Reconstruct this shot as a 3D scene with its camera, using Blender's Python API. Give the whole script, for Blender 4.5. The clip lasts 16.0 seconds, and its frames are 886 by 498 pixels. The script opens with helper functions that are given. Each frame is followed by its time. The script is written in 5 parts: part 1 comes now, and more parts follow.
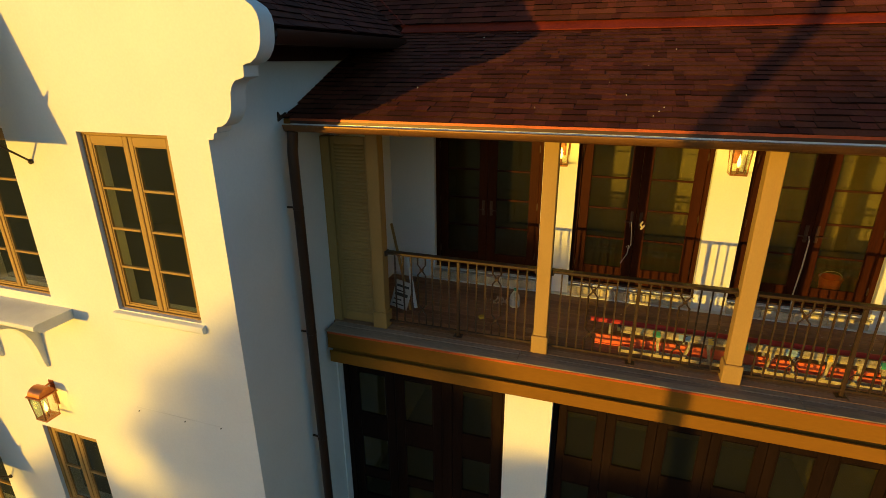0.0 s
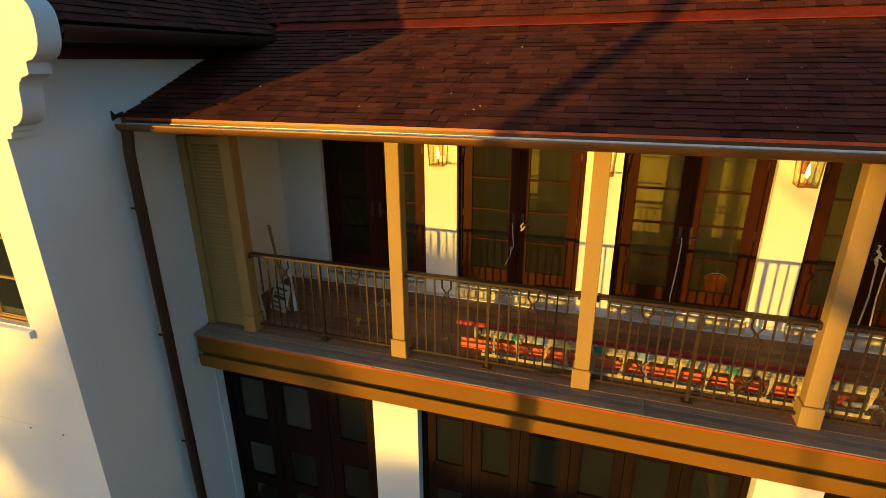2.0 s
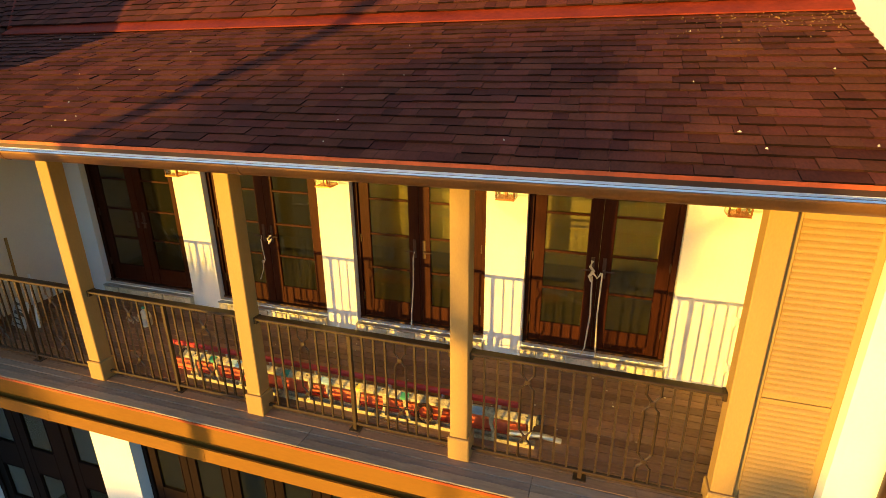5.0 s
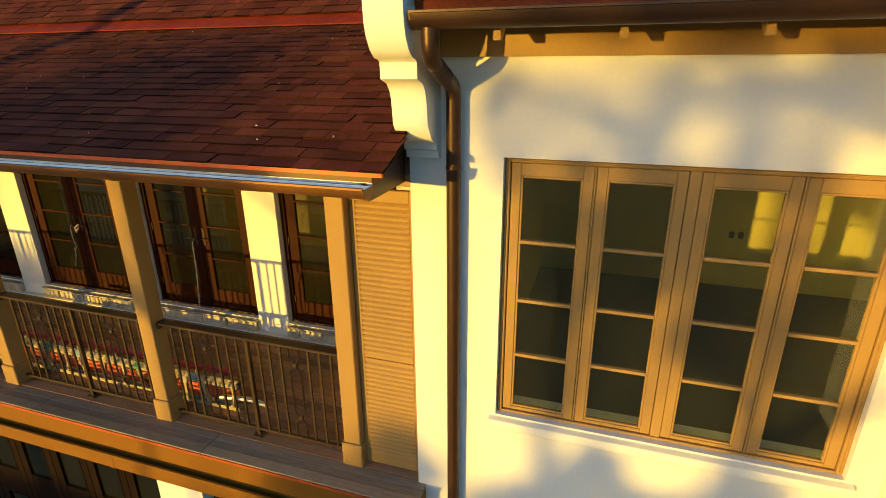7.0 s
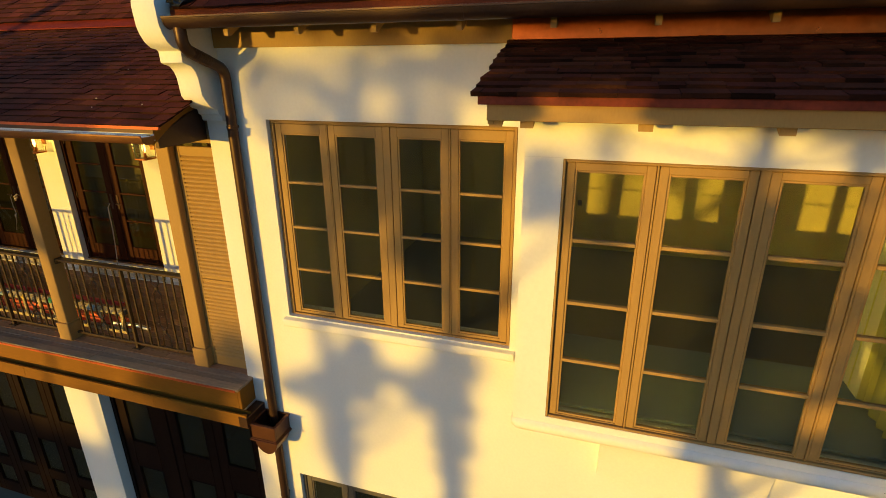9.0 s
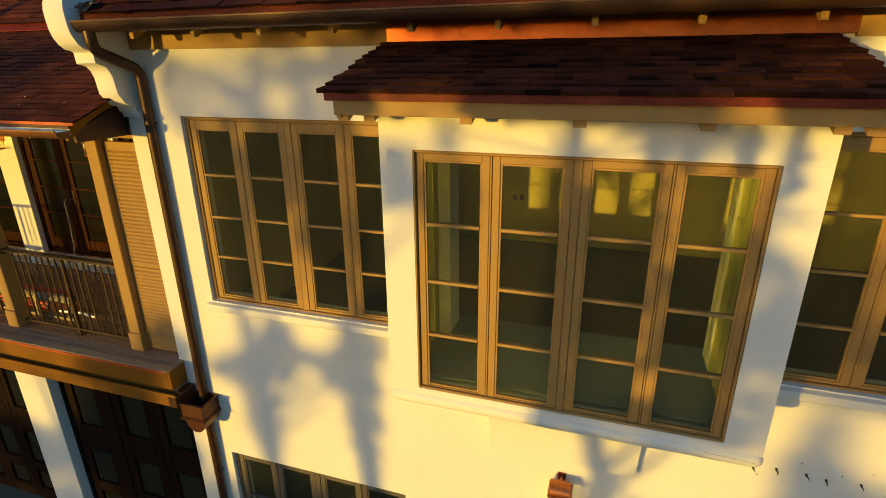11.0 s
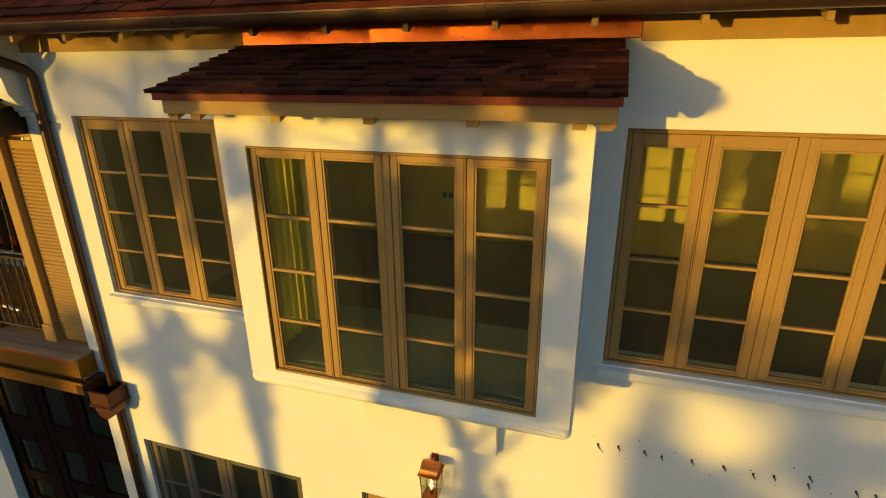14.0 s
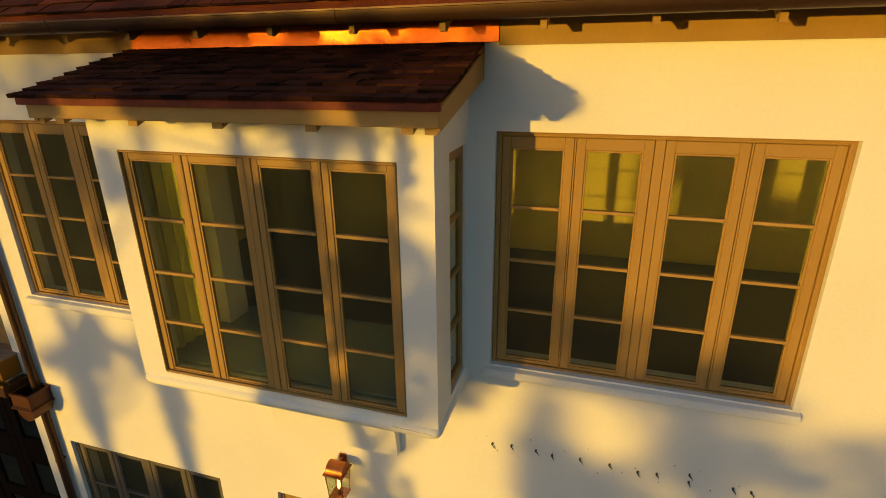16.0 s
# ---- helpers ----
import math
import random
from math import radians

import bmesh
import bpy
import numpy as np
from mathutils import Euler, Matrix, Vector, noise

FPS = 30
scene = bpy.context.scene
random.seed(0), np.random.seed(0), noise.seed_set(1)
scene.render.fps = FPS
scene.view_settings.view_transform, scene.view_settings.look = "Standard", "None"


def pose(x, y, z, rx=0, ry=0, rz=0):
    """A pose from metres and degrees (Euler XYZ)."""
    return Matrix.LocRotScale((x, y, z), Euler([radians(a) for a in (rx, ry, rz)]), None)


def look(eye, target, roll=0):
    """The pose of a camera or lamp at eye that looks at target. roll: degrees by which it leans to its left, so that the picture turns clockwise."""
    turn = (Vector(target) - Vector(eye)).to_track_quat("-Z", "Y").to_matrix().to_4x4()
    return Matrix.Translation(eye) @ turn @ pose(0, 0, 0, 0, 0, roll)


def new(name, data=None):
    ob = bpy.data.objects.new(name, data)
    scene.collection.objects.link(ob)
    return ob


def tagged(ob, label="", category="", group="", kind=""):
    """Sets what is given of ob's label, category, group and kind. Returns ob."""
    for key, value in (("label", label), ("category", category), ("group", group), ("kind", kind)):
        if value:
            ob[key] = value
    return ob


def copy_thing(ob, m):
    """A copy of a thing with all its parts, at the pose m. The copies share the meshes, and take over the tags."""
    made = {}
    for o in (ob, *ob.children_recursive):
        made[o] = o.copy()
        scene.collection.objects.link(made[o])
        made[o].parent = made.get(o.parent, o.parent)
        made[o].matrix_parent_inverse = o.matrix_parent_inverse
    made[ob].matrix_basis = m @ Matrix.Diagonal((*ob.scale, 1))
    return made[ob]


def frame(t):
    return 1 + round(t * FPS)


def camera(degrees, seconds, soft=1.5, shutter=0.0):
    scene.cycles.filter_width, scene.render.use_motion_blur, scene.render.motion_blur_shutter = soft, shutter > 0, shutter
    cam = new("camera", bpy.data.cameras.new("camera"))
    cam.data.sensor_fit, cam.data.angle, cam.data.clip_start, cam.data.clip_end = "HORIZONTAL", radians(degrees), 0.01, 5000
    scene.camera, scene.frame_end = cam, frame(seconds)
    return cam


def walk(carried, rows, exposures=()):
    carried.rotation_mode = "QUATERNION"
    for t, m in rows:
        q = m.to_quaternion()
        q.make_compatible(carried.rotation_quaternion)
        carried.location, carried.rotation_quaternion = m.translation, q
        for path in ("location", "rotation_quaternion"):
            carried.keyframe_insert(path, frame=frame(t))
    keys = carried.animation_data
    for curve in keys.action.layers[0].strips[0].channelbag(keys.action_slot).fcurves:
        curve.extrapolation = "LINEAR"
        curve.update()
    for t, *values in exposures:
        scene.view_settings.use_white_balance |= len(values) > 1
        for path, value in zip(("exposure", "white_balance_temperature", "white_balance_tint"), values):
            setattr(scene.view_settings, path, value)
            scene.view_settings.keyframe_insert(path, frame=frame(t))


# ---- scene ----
SUN_STRENGTH, SUN_COLOR, SKY_STRENGTH = 5.0, (1.0, 0.575, 0.06), 0.43
cam = camera(81.0, 16.0, soft=0.4)
METRES, EYE, TILT, LEAN, TURN = 14.8, 7.3, 0.0, 0.0, 18.2
ROWS = [
    (0.0, 0.0, 0.0, 0.0, -0.12, -20.18, 0.32),
    (0.5, 0.0115, 0.0014, -0.0, -0.17, -20.21, 0.31),
    (1.0, 0.043, 0.0031, -0.0012, -0.17, -20.14, 0.31),
    (1.5, 0.0826, 0.0057, -0.0021, -0.21, -20.17, 0.34),
    (2.0, 0.122, 0.008, -0.0035, -0.24, -20.0, 0.32),
    (2.5, 0.1645, 0.0116, -0.0035, -0.21, -20.03, 0.35),
    (3.0, 0.2037, 0.0155, -0.0047, -0.25, -19.9, 0.36),
    (5.5, 0.4166, 0.0361, -0.0012, -0.52, -19.9, 0.32),
    (6.0, 0.4723, 0.0333, -0.0008, -0.56, -19.89, 0.27),
    (6.5, 0.5264, 0.0173, -0.0003, -0.57, -19.9, 0.3),
    (7.0, 0.5772, -0.0118, -0.0007, -0.56, -19.91, 0.35),
    (7.5, 0.6245, -0.053, -0.002, -0.59, -20.02, 0.44),
    (8.0, 0.6674, -0.0911, -0.0051, -0.62, -20.08, 0.46),
    (10.5, 0.7616, -0.1368, -0.0075, -0.61, -20.02, 0.46),
    (11.0, 0.7871, -0.1463, -0.0074, -0.61, -20.02, 0.5),
    (11.5, 0.8112, -0.1549, -0.007, -0.66, -20.04, 0.5),
    (12.0, 0.8238, -0.1593, -0.0067, -0.68, -20.04, 0.57),
    (12.5, 0.8268, -0.1604, -0.0064, -0.72, -20.04, 0.56),
    (13.0, 0.8357, -0.1621, -0.0071, -0.78, -19.97, 0.51),
    (13.5, 0.8526, -0.1647, -0.0071, -0.83, -19.97, 0.51),
    (14.0, 0.8746, -0.1681, -0.0075, -0.88, -19.91, 0.52),
    (14.5, 0.899, -0.1709, -0.0064, -0.95, -19.9, 0.53),
    (15.0, 0.9232, -0.1731, -0.0059, -1.06, -19.91, 0.56),
    (15.5, 0.938, -0.1733, -0.0059, -1.17, -19.95, 0.6),
    (16.0, 0.9414, -0.1718, -0.006, -1.28, -19.95, 0.61),
]
EXPOSURES = [(0.0, -0.08, 6400, 2), (1.5, 0.09, 6400, 6), (3.0, 0.73, 6250, 8), (5.5, 1.06, 6050, 8), (7.0, 0.38, 5850, 2), (8.3, 0.02, 6000, 8),
             (11.0, -0.12, 5950, 2), (13.0, -0.16, 6100, 1), (14.5, -0.24, 6250, 0), (16.0, -0.42, 6600, 6)]
walk(cam, [(t, pose(0, 0, EYE, TILT, LEAN, TURN) @ pose(METRES * x, METRES * y, METRES * z, 90 + pitch, roll, yaw)) for t, x, y, z, yaw, pitch, roll in ROWS], EXPOSURES)

# ---- world and sun ----
SUN_DIR = Vector((0.54, 1.0, -0.022)).normalized()
world = bpy.data.worlds.new("evening_sky")
scene.world = world
world.use_nodes = True
wn = world.node_tree.nodes
wn.clear()
sky = wn.new("ShaderNodeTexSky")
sky.sky_type = "NISHITA"
sky.sun_disc = False
sky.sun_elevation = radians(3.0)
sky.sun_rotation = math.atan2(-SUN_DIR.x, -SUN_DIR.y)
sky.air_density, sky.dust_density, sky.ozone_density = 1.0, 1.0, 2.7
bg = wn.new("ShaderNodeBackground")
bg.inputs["Strength"].default_value = SKY_STRENGTH
wout = wn.new("ShaderNodeOutputWorld")
world.node_tree.links.new(sky.outputs[0], bg.inputs[0])
world.node_tree.links.new(bg.outputs[0], wout.inputs[0])
sun_data = bpy.data.lights.new("sun", "SUN")
sun_data.energy, sun_data.color, sun_data.angle = SUN_STRENGTH, SUN_COLOR, radians(0.55)
sun_ob = new("sun", sun_data)
sun_ob.matrix_world = look((0, 0, 30), Vector((0, 0, 30)) + SUN_DIR)


# ---- materials ----
def material(name, base, rough=0.6, metal=0.0, vary=0.15, grain=6.0, stretch=(1, 1, 1), bump=0.0, fine=60.0,
             second=None, spread=0.0, spec=0.5, coat=0.0):
    """Principled surface with two scales of colour change, relief, and a change from piece to piece (spread)."""
    m = bpy.data.materials.new(name)
    m.use_nodes = True
    nt = m.node_tree
    nodes, link = nt.nodes, nt.links.new
    p = nodes["Principled BSDF"]
    p.inputs["Metallic"].default_value = metal
    p.inputs["Specular IOR Level"].default_value = spec
    p.inputs["Coat Weight"].default_value = coat
    geo = nodes.new("ShaderNodeNewGeometry")
    mapping = nodes.new("ShaderNodeMapping")
    mapping.inputs["Scale"].default_value = stretch
    link(geo.outputs["Position"], mapping.inputs["Vector"])
    big, small = nodes.new("ShaderNodeTexNoise"), nodes.new("ShaderNodeTexNoise")
    big.inputs["Scale"].default_value, big.inputs["Detail"].default_value = grain, 5.0
    small.inputs["Scale"].default_value, small.inputs["Detail"].default_value = fine, 3.0
    link(mapping.outputs[0], big.inputs["Vector"])
    link(mapping.outputs[0], small.inputs["Vector"])
    both = nodes.new("ShaderNodeMath")
    both.operation = "MULTIPLY_ADD"
    both.inputs[1].default_value = 0.4
    link(small.outputs["Fac"], both.inputs[0])
    scaled = nodes.new("ShaderNodeMath")
    scaled.operation = "MULTIPLY"
    scaled.inputs[1].default_value = 0.6
    link(big.outputs["Fac"], scaled.inputs[0])
    link(scaled.outputs[0], both.inputs[2])
    ramp = nodes.new("ShaderNodeValToRGB")
    ramp.color_ramp.elements[0].position, ramp.color_ramp.elements[1].position = 0.3, 0.7
    dark = [c * (1 - vary) for c in base]
    light = second or [min(1.0, c * (1 + vary)) for c in base]
    ramp.color_ramp.elements[0].color = (*dark, 1)
    ramp.color_ramp.elements[1].color = (*light, 1)
    link(both.outputs[0], ramp.inputs["Fac"])
    colour = ramp.outputs["Color"]
    if spread:
        info = nodes.new("ShaderNodeObjectInfo")
        add = nodes.new("ShaderNodeMath")
        add.operation = "ADD"
        link(info.outputs["Random"], add.inputs[0])
        link(geo.outputs["Random Per Island"], add.inputs[1])
        frac = nodes.new("ShaderNodeMath")
        frac.operation = "FRACT"
        link(add.outputs[0], frac.inputs[0])
        value = nodes.new("ShaderNodeMapRange")
        value.inputs["To Min"].default_value, value.inputs["To Max"].default_value = 1 - spread, 1 + spread
        link(frac.outputs[0], value.inputs["Value"])
        hue = nodes.new("ShaderNodeMapRange")
        hue.inputs["To Min"].default_value, hue.inputs["To Max"].default_value = 0.496, 0.507
        twist = nodes.new("ShaderNodeMath")
        twist.operation = "MULTIPLY"
        twist.inputs[1].default_value = 7.31
        link(frac.outputs[0], twist.inputs[0])
        frac2 = nodes.new("ShaderNodeMath")
        frac2.operation = "FRACT"
        link(twist.outputs[0], frac2.inputs[0])
        link(frac2.outputs[0], hue.inputs["Value"])
        hsv = nodes.new("ShaderNodeHueSaturation")
        link(hue.outputs[0], hsv.inputs["Hue"])
        link(value.outputs[0], hsv.inputs["Value"])
        link(colour, hsv.inputs["Color"])
        colour = hsv.outputs["Color"]
    link(colour, p.inputs["Base Color"])
    r = nodes.new("ShaderNodeMapRange")
    r.inputs["To Min"].default_value, r.inputs["To Max"].default_value = max(0.03, rough - 0.08), min(1, rough + 0.08)
    link(big.outputs["Fac"], r.inputs["Value"])
    link(r.outputs[0], p.inputs["Roughness"])
    if bump:
        b = nodes.new("ShaderNodeBump")
        b.inputs["Strength"].default_value, b.inputs["Distance"].default_value = bump, 0.01
        link(both.outputs[0], b.inputs["Height"])
        link(b.outputs[0], p.inputs["Normal"])
    return m


def glass(name, tint):
    m = bpy.data.materials.new(name)
    m.use_nodes = True
    p = m.node_tree.nodes["Principled BSDF"]
    p.inputs["Base Color"].default_value = (*tint, 1)
    p.inputs["Roughness"].default_value = 0.0
    p.inputs["IOR"].default_value = 1.5
    p.inputs["Transmission Weight"].default_value = 0.992
    return m


def glow(name, colour, strength):
    m = bpy.data.materials.new(name)
    m.use_nodes = True
    p = m.node_tree.nodes["Principled BSDF"]
    p.inputs["Base Color"].default_value = (*colour, 1)
    p.inputs["Emission Color"].default_value = (*colour, 1)
    p.inputs["Emission Strength"].default_value = strength
    return m


STUCCO = material("white_stucco", (0.76, 0.75, 0.72), 0.85, vary=0.05, grain=1.3, fine=35, bump=0.25, spec=0.25)
TRIM = material("taupe_paint", (0.350, 0.211, 0.068), 0.55, vary=0.10, grain=3, fine=80, stretch=(1, 1, 0.4), bump=0.05, spec=0.2)
FASCIA = material("weathered_brown_board", (0.212, 0.093, 0.011), 0.55, vary=0.12, grain=2.5, fine=40, stretch=(0.25, 1, 1), bump=0.08, spec=0.12)
MAHOGANY = material("mahogany", (0.034, 0.0085, 0.0030), 0.5, vary=0.4, grain=5, fine=70, stretch=(1, 1, 0.12), bump=0.05, spec=0.06)
# darker copy of MAHOGANY: the ground floor doors' shade is in the colour
SHADEWOOD = material("shade_darkened_mahogany", (0.0125, 0.0062, 0.0042), 0.55, vary=0.4, grain=5, fine=70, stretch=(1, 1, 0.12), bump=0.05, spec=0.05)
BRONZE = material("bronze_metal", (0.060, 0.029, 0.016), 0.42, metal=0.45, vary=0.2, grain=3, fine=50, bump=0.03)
COPPER = material("copper_sheet", (0.36, 0.095, 0.022), 0.3, metal=0.9, vary=0.3, grain=4, fine=18, bump=0.12)
REDCOPPER = material("aged_copper", (0.17, 0.021, 0.0065), 0.7, metal=0.0, spec=0.12, vary=0.35, grain=3, fine=25, bump=0.15)
TIN = material("bright_gutter_lining", (0.66, 0.68, 0.68), 0.38, metal=0.35, vary=0.1, grain=3, fine=40)
SHINGLE = material("wood_look_shingle", (0.096, 0.0248, 0.0128), 0.75, vary=0.4, grain=2.2, fine=70, stretch=(1, 0.35, 1), bump=0.4, spread=0.32, spec=0.05)
# darker than SHINGLE: paints a shadow line along each course's butts and sides
SHINGLE_EDGE = material("shade_dark_edge", (0.028, 0.009, 0.005), 0.9, vary=0.5, grain=4, fine=50, spec=0.1, spread=0.8)
DECK = material("deck_board", (0.255, 0.138, 0.074), 0.6, vary=0.34, grain=1.7, fine=38, stretch=(0.2, 1, 1), bump=0.15, spread=0.22, spec=0.2)
EDGEDECK = material("weathered_edge_board", (0.30, 0.215, 0.145), 0.6, vary=0.36, grain=1.4, fine=34, stretch=(0.2, 1, 1), bump=0.15, spread=0.16, spec=0.2)
IRON = material("dark_bronze_iron", (0.048, 0.025, 0.010), 0.45, metal=0.3, vary=0.2, grain=8, fine=90, bump=0.1)
PANE = glass("window_glass", (0.76, 0.81, 0.66))
DARKPANE = glass("tinted_glass", (0.62, 0.58, 0.36))
EDGECOPPER = material("raw_copper_edge", (0.44, 0.075, 0.013), 0.45, metal=0.2, vary=0.25, grain=5, fine=40)
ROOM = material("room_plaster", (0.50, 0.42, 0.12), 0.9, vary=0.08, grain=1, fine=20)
# darker copy of ROOM: the dimness indoors is put into the plaster colour
DARKROOM = material("shade_darkened_plaster", (0.16, 0.14, 0.07), 0.9, vary=0.08, grain=1, fine=20)
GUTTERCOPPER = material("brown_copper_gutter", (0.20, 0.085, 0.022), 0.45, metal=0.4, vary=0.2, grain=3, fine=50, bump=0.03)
# darker still, the shade of one room painted into its walls
SHADEROOM = material("deep_shade_plaster", (0.045, 0.032, 0.018), 0.9, vary=0.12, grain=1, fine=20)
ROOMFLOOR = material("room_floor", (0.085, 0.074, 0.034), 0.6, vary=0.2, grain=2, fine=20, stretch=(0.2, 1, 1))
CURTAIN = material("curtain_cloth", (0.44, 0.43, 0.14), 0.9, vary=0.1, grain=8, fine=120, stretch=(1, 1, 0.1))
def translucent(m, colour, share):
    """Lets part of the light through a cloth."""
    nt = m.node_tree
    out, p = nt.nodes["Material Output"], nt.nodes["Principled BSDF"]
    through_cloth, mix = nt.nodes.new("ShaderNodeBsdfTranslucent"), nt.nodes.new("ShaderNodeMixShader")
    through_cloth.inputs["Color"].default_value = (*colour, 1)
    mix.inputs["Fac"].default_value = share
    nt.links.new(p.outputs[0], mix.inputs[1])
    nt.links.new(through_cloth.outputs[0], mix.inputs[2])
    nt.links.new(mix.outputs[0], out.inputs["Surface"])


translucent(CURTAIN, (0.80, 0.80, 0.30), 0.8)
LAWN = material("lawn", (0.05, 0.075, 0.025), 0.95, vary=0.35, grain=0.6, fine=9, bump=0.4)
# unseen ground, its tone chosen for the reflections in the lower panes
PAVING = material("paving", (0.085, 0.10, 0.082), 0.85, vary=0.15, grain=1, fine=30, bump=0.2)
def fade_to_grass(m, y0, y1, grass):
    """Fades a paving's colour to grass between two lines across it, in ragged patches, for what the panes reflect."""
    nt = m.node_tree
    p = nt.nodes["Principled BSDF"]
    bare = p.inputs["Base Color"].links[0].from_socket
    geo, split = nt.nodes.new("ShaderNodeNewGeometry"), nt.nodes.new("ShaderNodeSeparateXYZ")
    patch, jitter = nt.nodes.new("ShaderNodeTexNoise"), nt.nodes.new("ShaderNodeMath")
    span, mix = nt.nodes.new("ShaderNodeMapRange"), nt.nodes.new("ShaderNodeMix")
    patch.inputs["Scale"].default_value, patch.inputs["Detail"].default_value = 0.9, 6.0
    jitter.operation = "MULTIPLY_ADD"
    jitter.inputs[1].default_value = 3.0
    span.inputs["From Min"].default_value, span.inputs["From Max"].default_value = y0 + 1.5, y1 + 1.5
    mix.data_type = "RGBA"
    mix.inputs["B"].default_value = (*grass, 1)
    nt.links.new(geo.outputs["Position"], split.inputs[0])
    nt.links.new(patch.outputs["Fac"], jitter.inputs[0])
    nt.links.new(split.outputs["Y"], jitter.inputs[2])
    nt.links.new(jitter.outputs[0], span.inputs["Value"])
    nt.links.new(span.outputs[0], mix.inputs["Factor"])
    nt.links.new(bare, mix.inputs["A"])
    nt.links.new(mix.outputs["Result"], p.inputs["Base Color"])


fade_to_grass(PAVING, -2.5, -8.0, (0.045, 0.065, 0.03))
SEAT = material("grey_green_seat_paint", (0.17, 0.22, 0.23), 0.6, vary=0.2, grain=1.2, fine=30, bump=0.05)
# darker and greyer than TRIM, for the frame of window_6 only
DARKTRIM = material("dark_taupe_frame", (0.105, 0.088, 0.066), 0.55, vary=0.12, grain=3, fine=80, stretch=(1, 1, 0.4), bump=0.05)
BARK = material("bark", (0.14, 0.10, 0.07), 0.9, vary=0.3, grain=6, fine=40, stretch=(1, 1, 0.3), bump=0.6)
LITTER = material("dry_leaf_litter", (0.20, 0.095, 0.022), 0.8, vary=0.35, grain=6, fine=60, spread=0.3)
LEAF = material("leaf", (0.055, 0.085, 0.025), 0.6, vary=0.35, grain=2, fine=20, spread=0.3)
SILL = material("painted_sill", (0.70, 0.69, 0.66), 0.7, vary=0.08, grain=5, fine=50, bump=0.2)
STONE = material("pale_threshold_stone", (0.56, 0.47, 0.32), 0.8, vary=0.35, grain=7, fine=40, bump=0.3, spread=0.2)
REDRAIL = material("red_fibreglass", (0.42, 0.035, 0.025), 0.45, vary=0.2, grain=6, fine=60, bump=0.05)
SPLATTER = material("paint_splattered_rail", (0.36, 0.25, 0.10), 0.6, vary=0.7, grain=16, fine=60, bump=0.1, second=(0.60, 0.49, 0.27))
ALU = material("aluminium", (0.60, 0.58, 0.54), 0.4, metal=0.8, vary=0.15, grain=8, fine=70)
ROPE = material("rope", (0.55, 0.47, 0.33), 0.9, vary=0.2, grain=20, fine=150, bump=0.2)
PLASTIC = material("milky_plastic", (0.66, 0.60, 0.45), 0.45, vary=0.1, grain=6, fine=40)
RAWWOOD = material("raw_lumber", (0.40, 0.32, 0.23), 0.75, vary=0.2, grain=5, fine=60, stretch=(1, 1, 0.15), bump=0.15)
CARD = material("printed_card", (0.52, 0.48, 0.42), 0.85, vary=0.15, grain=5, fine=40)
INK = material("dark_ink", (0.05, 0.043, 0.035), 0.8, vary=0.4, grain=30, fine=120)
ORANGE = material("orange_plastic", (0.66, 0.13, 0.045), 0.45, vary=0.1, grain=5, fine=40)
YELLOW = material("yellow_tape", (0.65, 0.45, 0.05), 0.6, vary=0.15, grain=9, fine=60)
GREEN = material("green_tape", (0.04, 0.22, 0.12), 0.5, vary=0.15, grain=9, fine=60)
SKYPAINT = material("pale_blue_paint", (0.25, 0.36, 0.42), 0.6, vary=0.2, grain=9, fine=60)
CANVAS = material("awning_canvas", (0.55, 0.52, 0.46), 0.9, vary=0.06, grain=4, fine=120)
LANTERNCOPPER = material("lantern_copper", (0.42, 0.15, 0.055), 0.38, metal=0.85, vary=0.25, grain=9, fine=60, bump=0.08)
HEADCOPPER = material("brown_copper_box", (0.095, 0.034, 0.016), 0.42, metal=0.5, vary=0.25, grain=5, fine=50, bump=0.05)
CRUMPLE = material("crumpled_lead", (0.06, 0.065, 0.07), 0.3, metal=0.7, vary=0.3, grain=12, fine=60)
DARKCOPPER = material("dark_copper_edge", (0.15, 0.024, 0.011), 0.6, vary=0.5, grain=4, fine=30, spec=0.2)
FLAME = glow("lamp_flame", (1.0, 0.58, 0.15), 9.0)


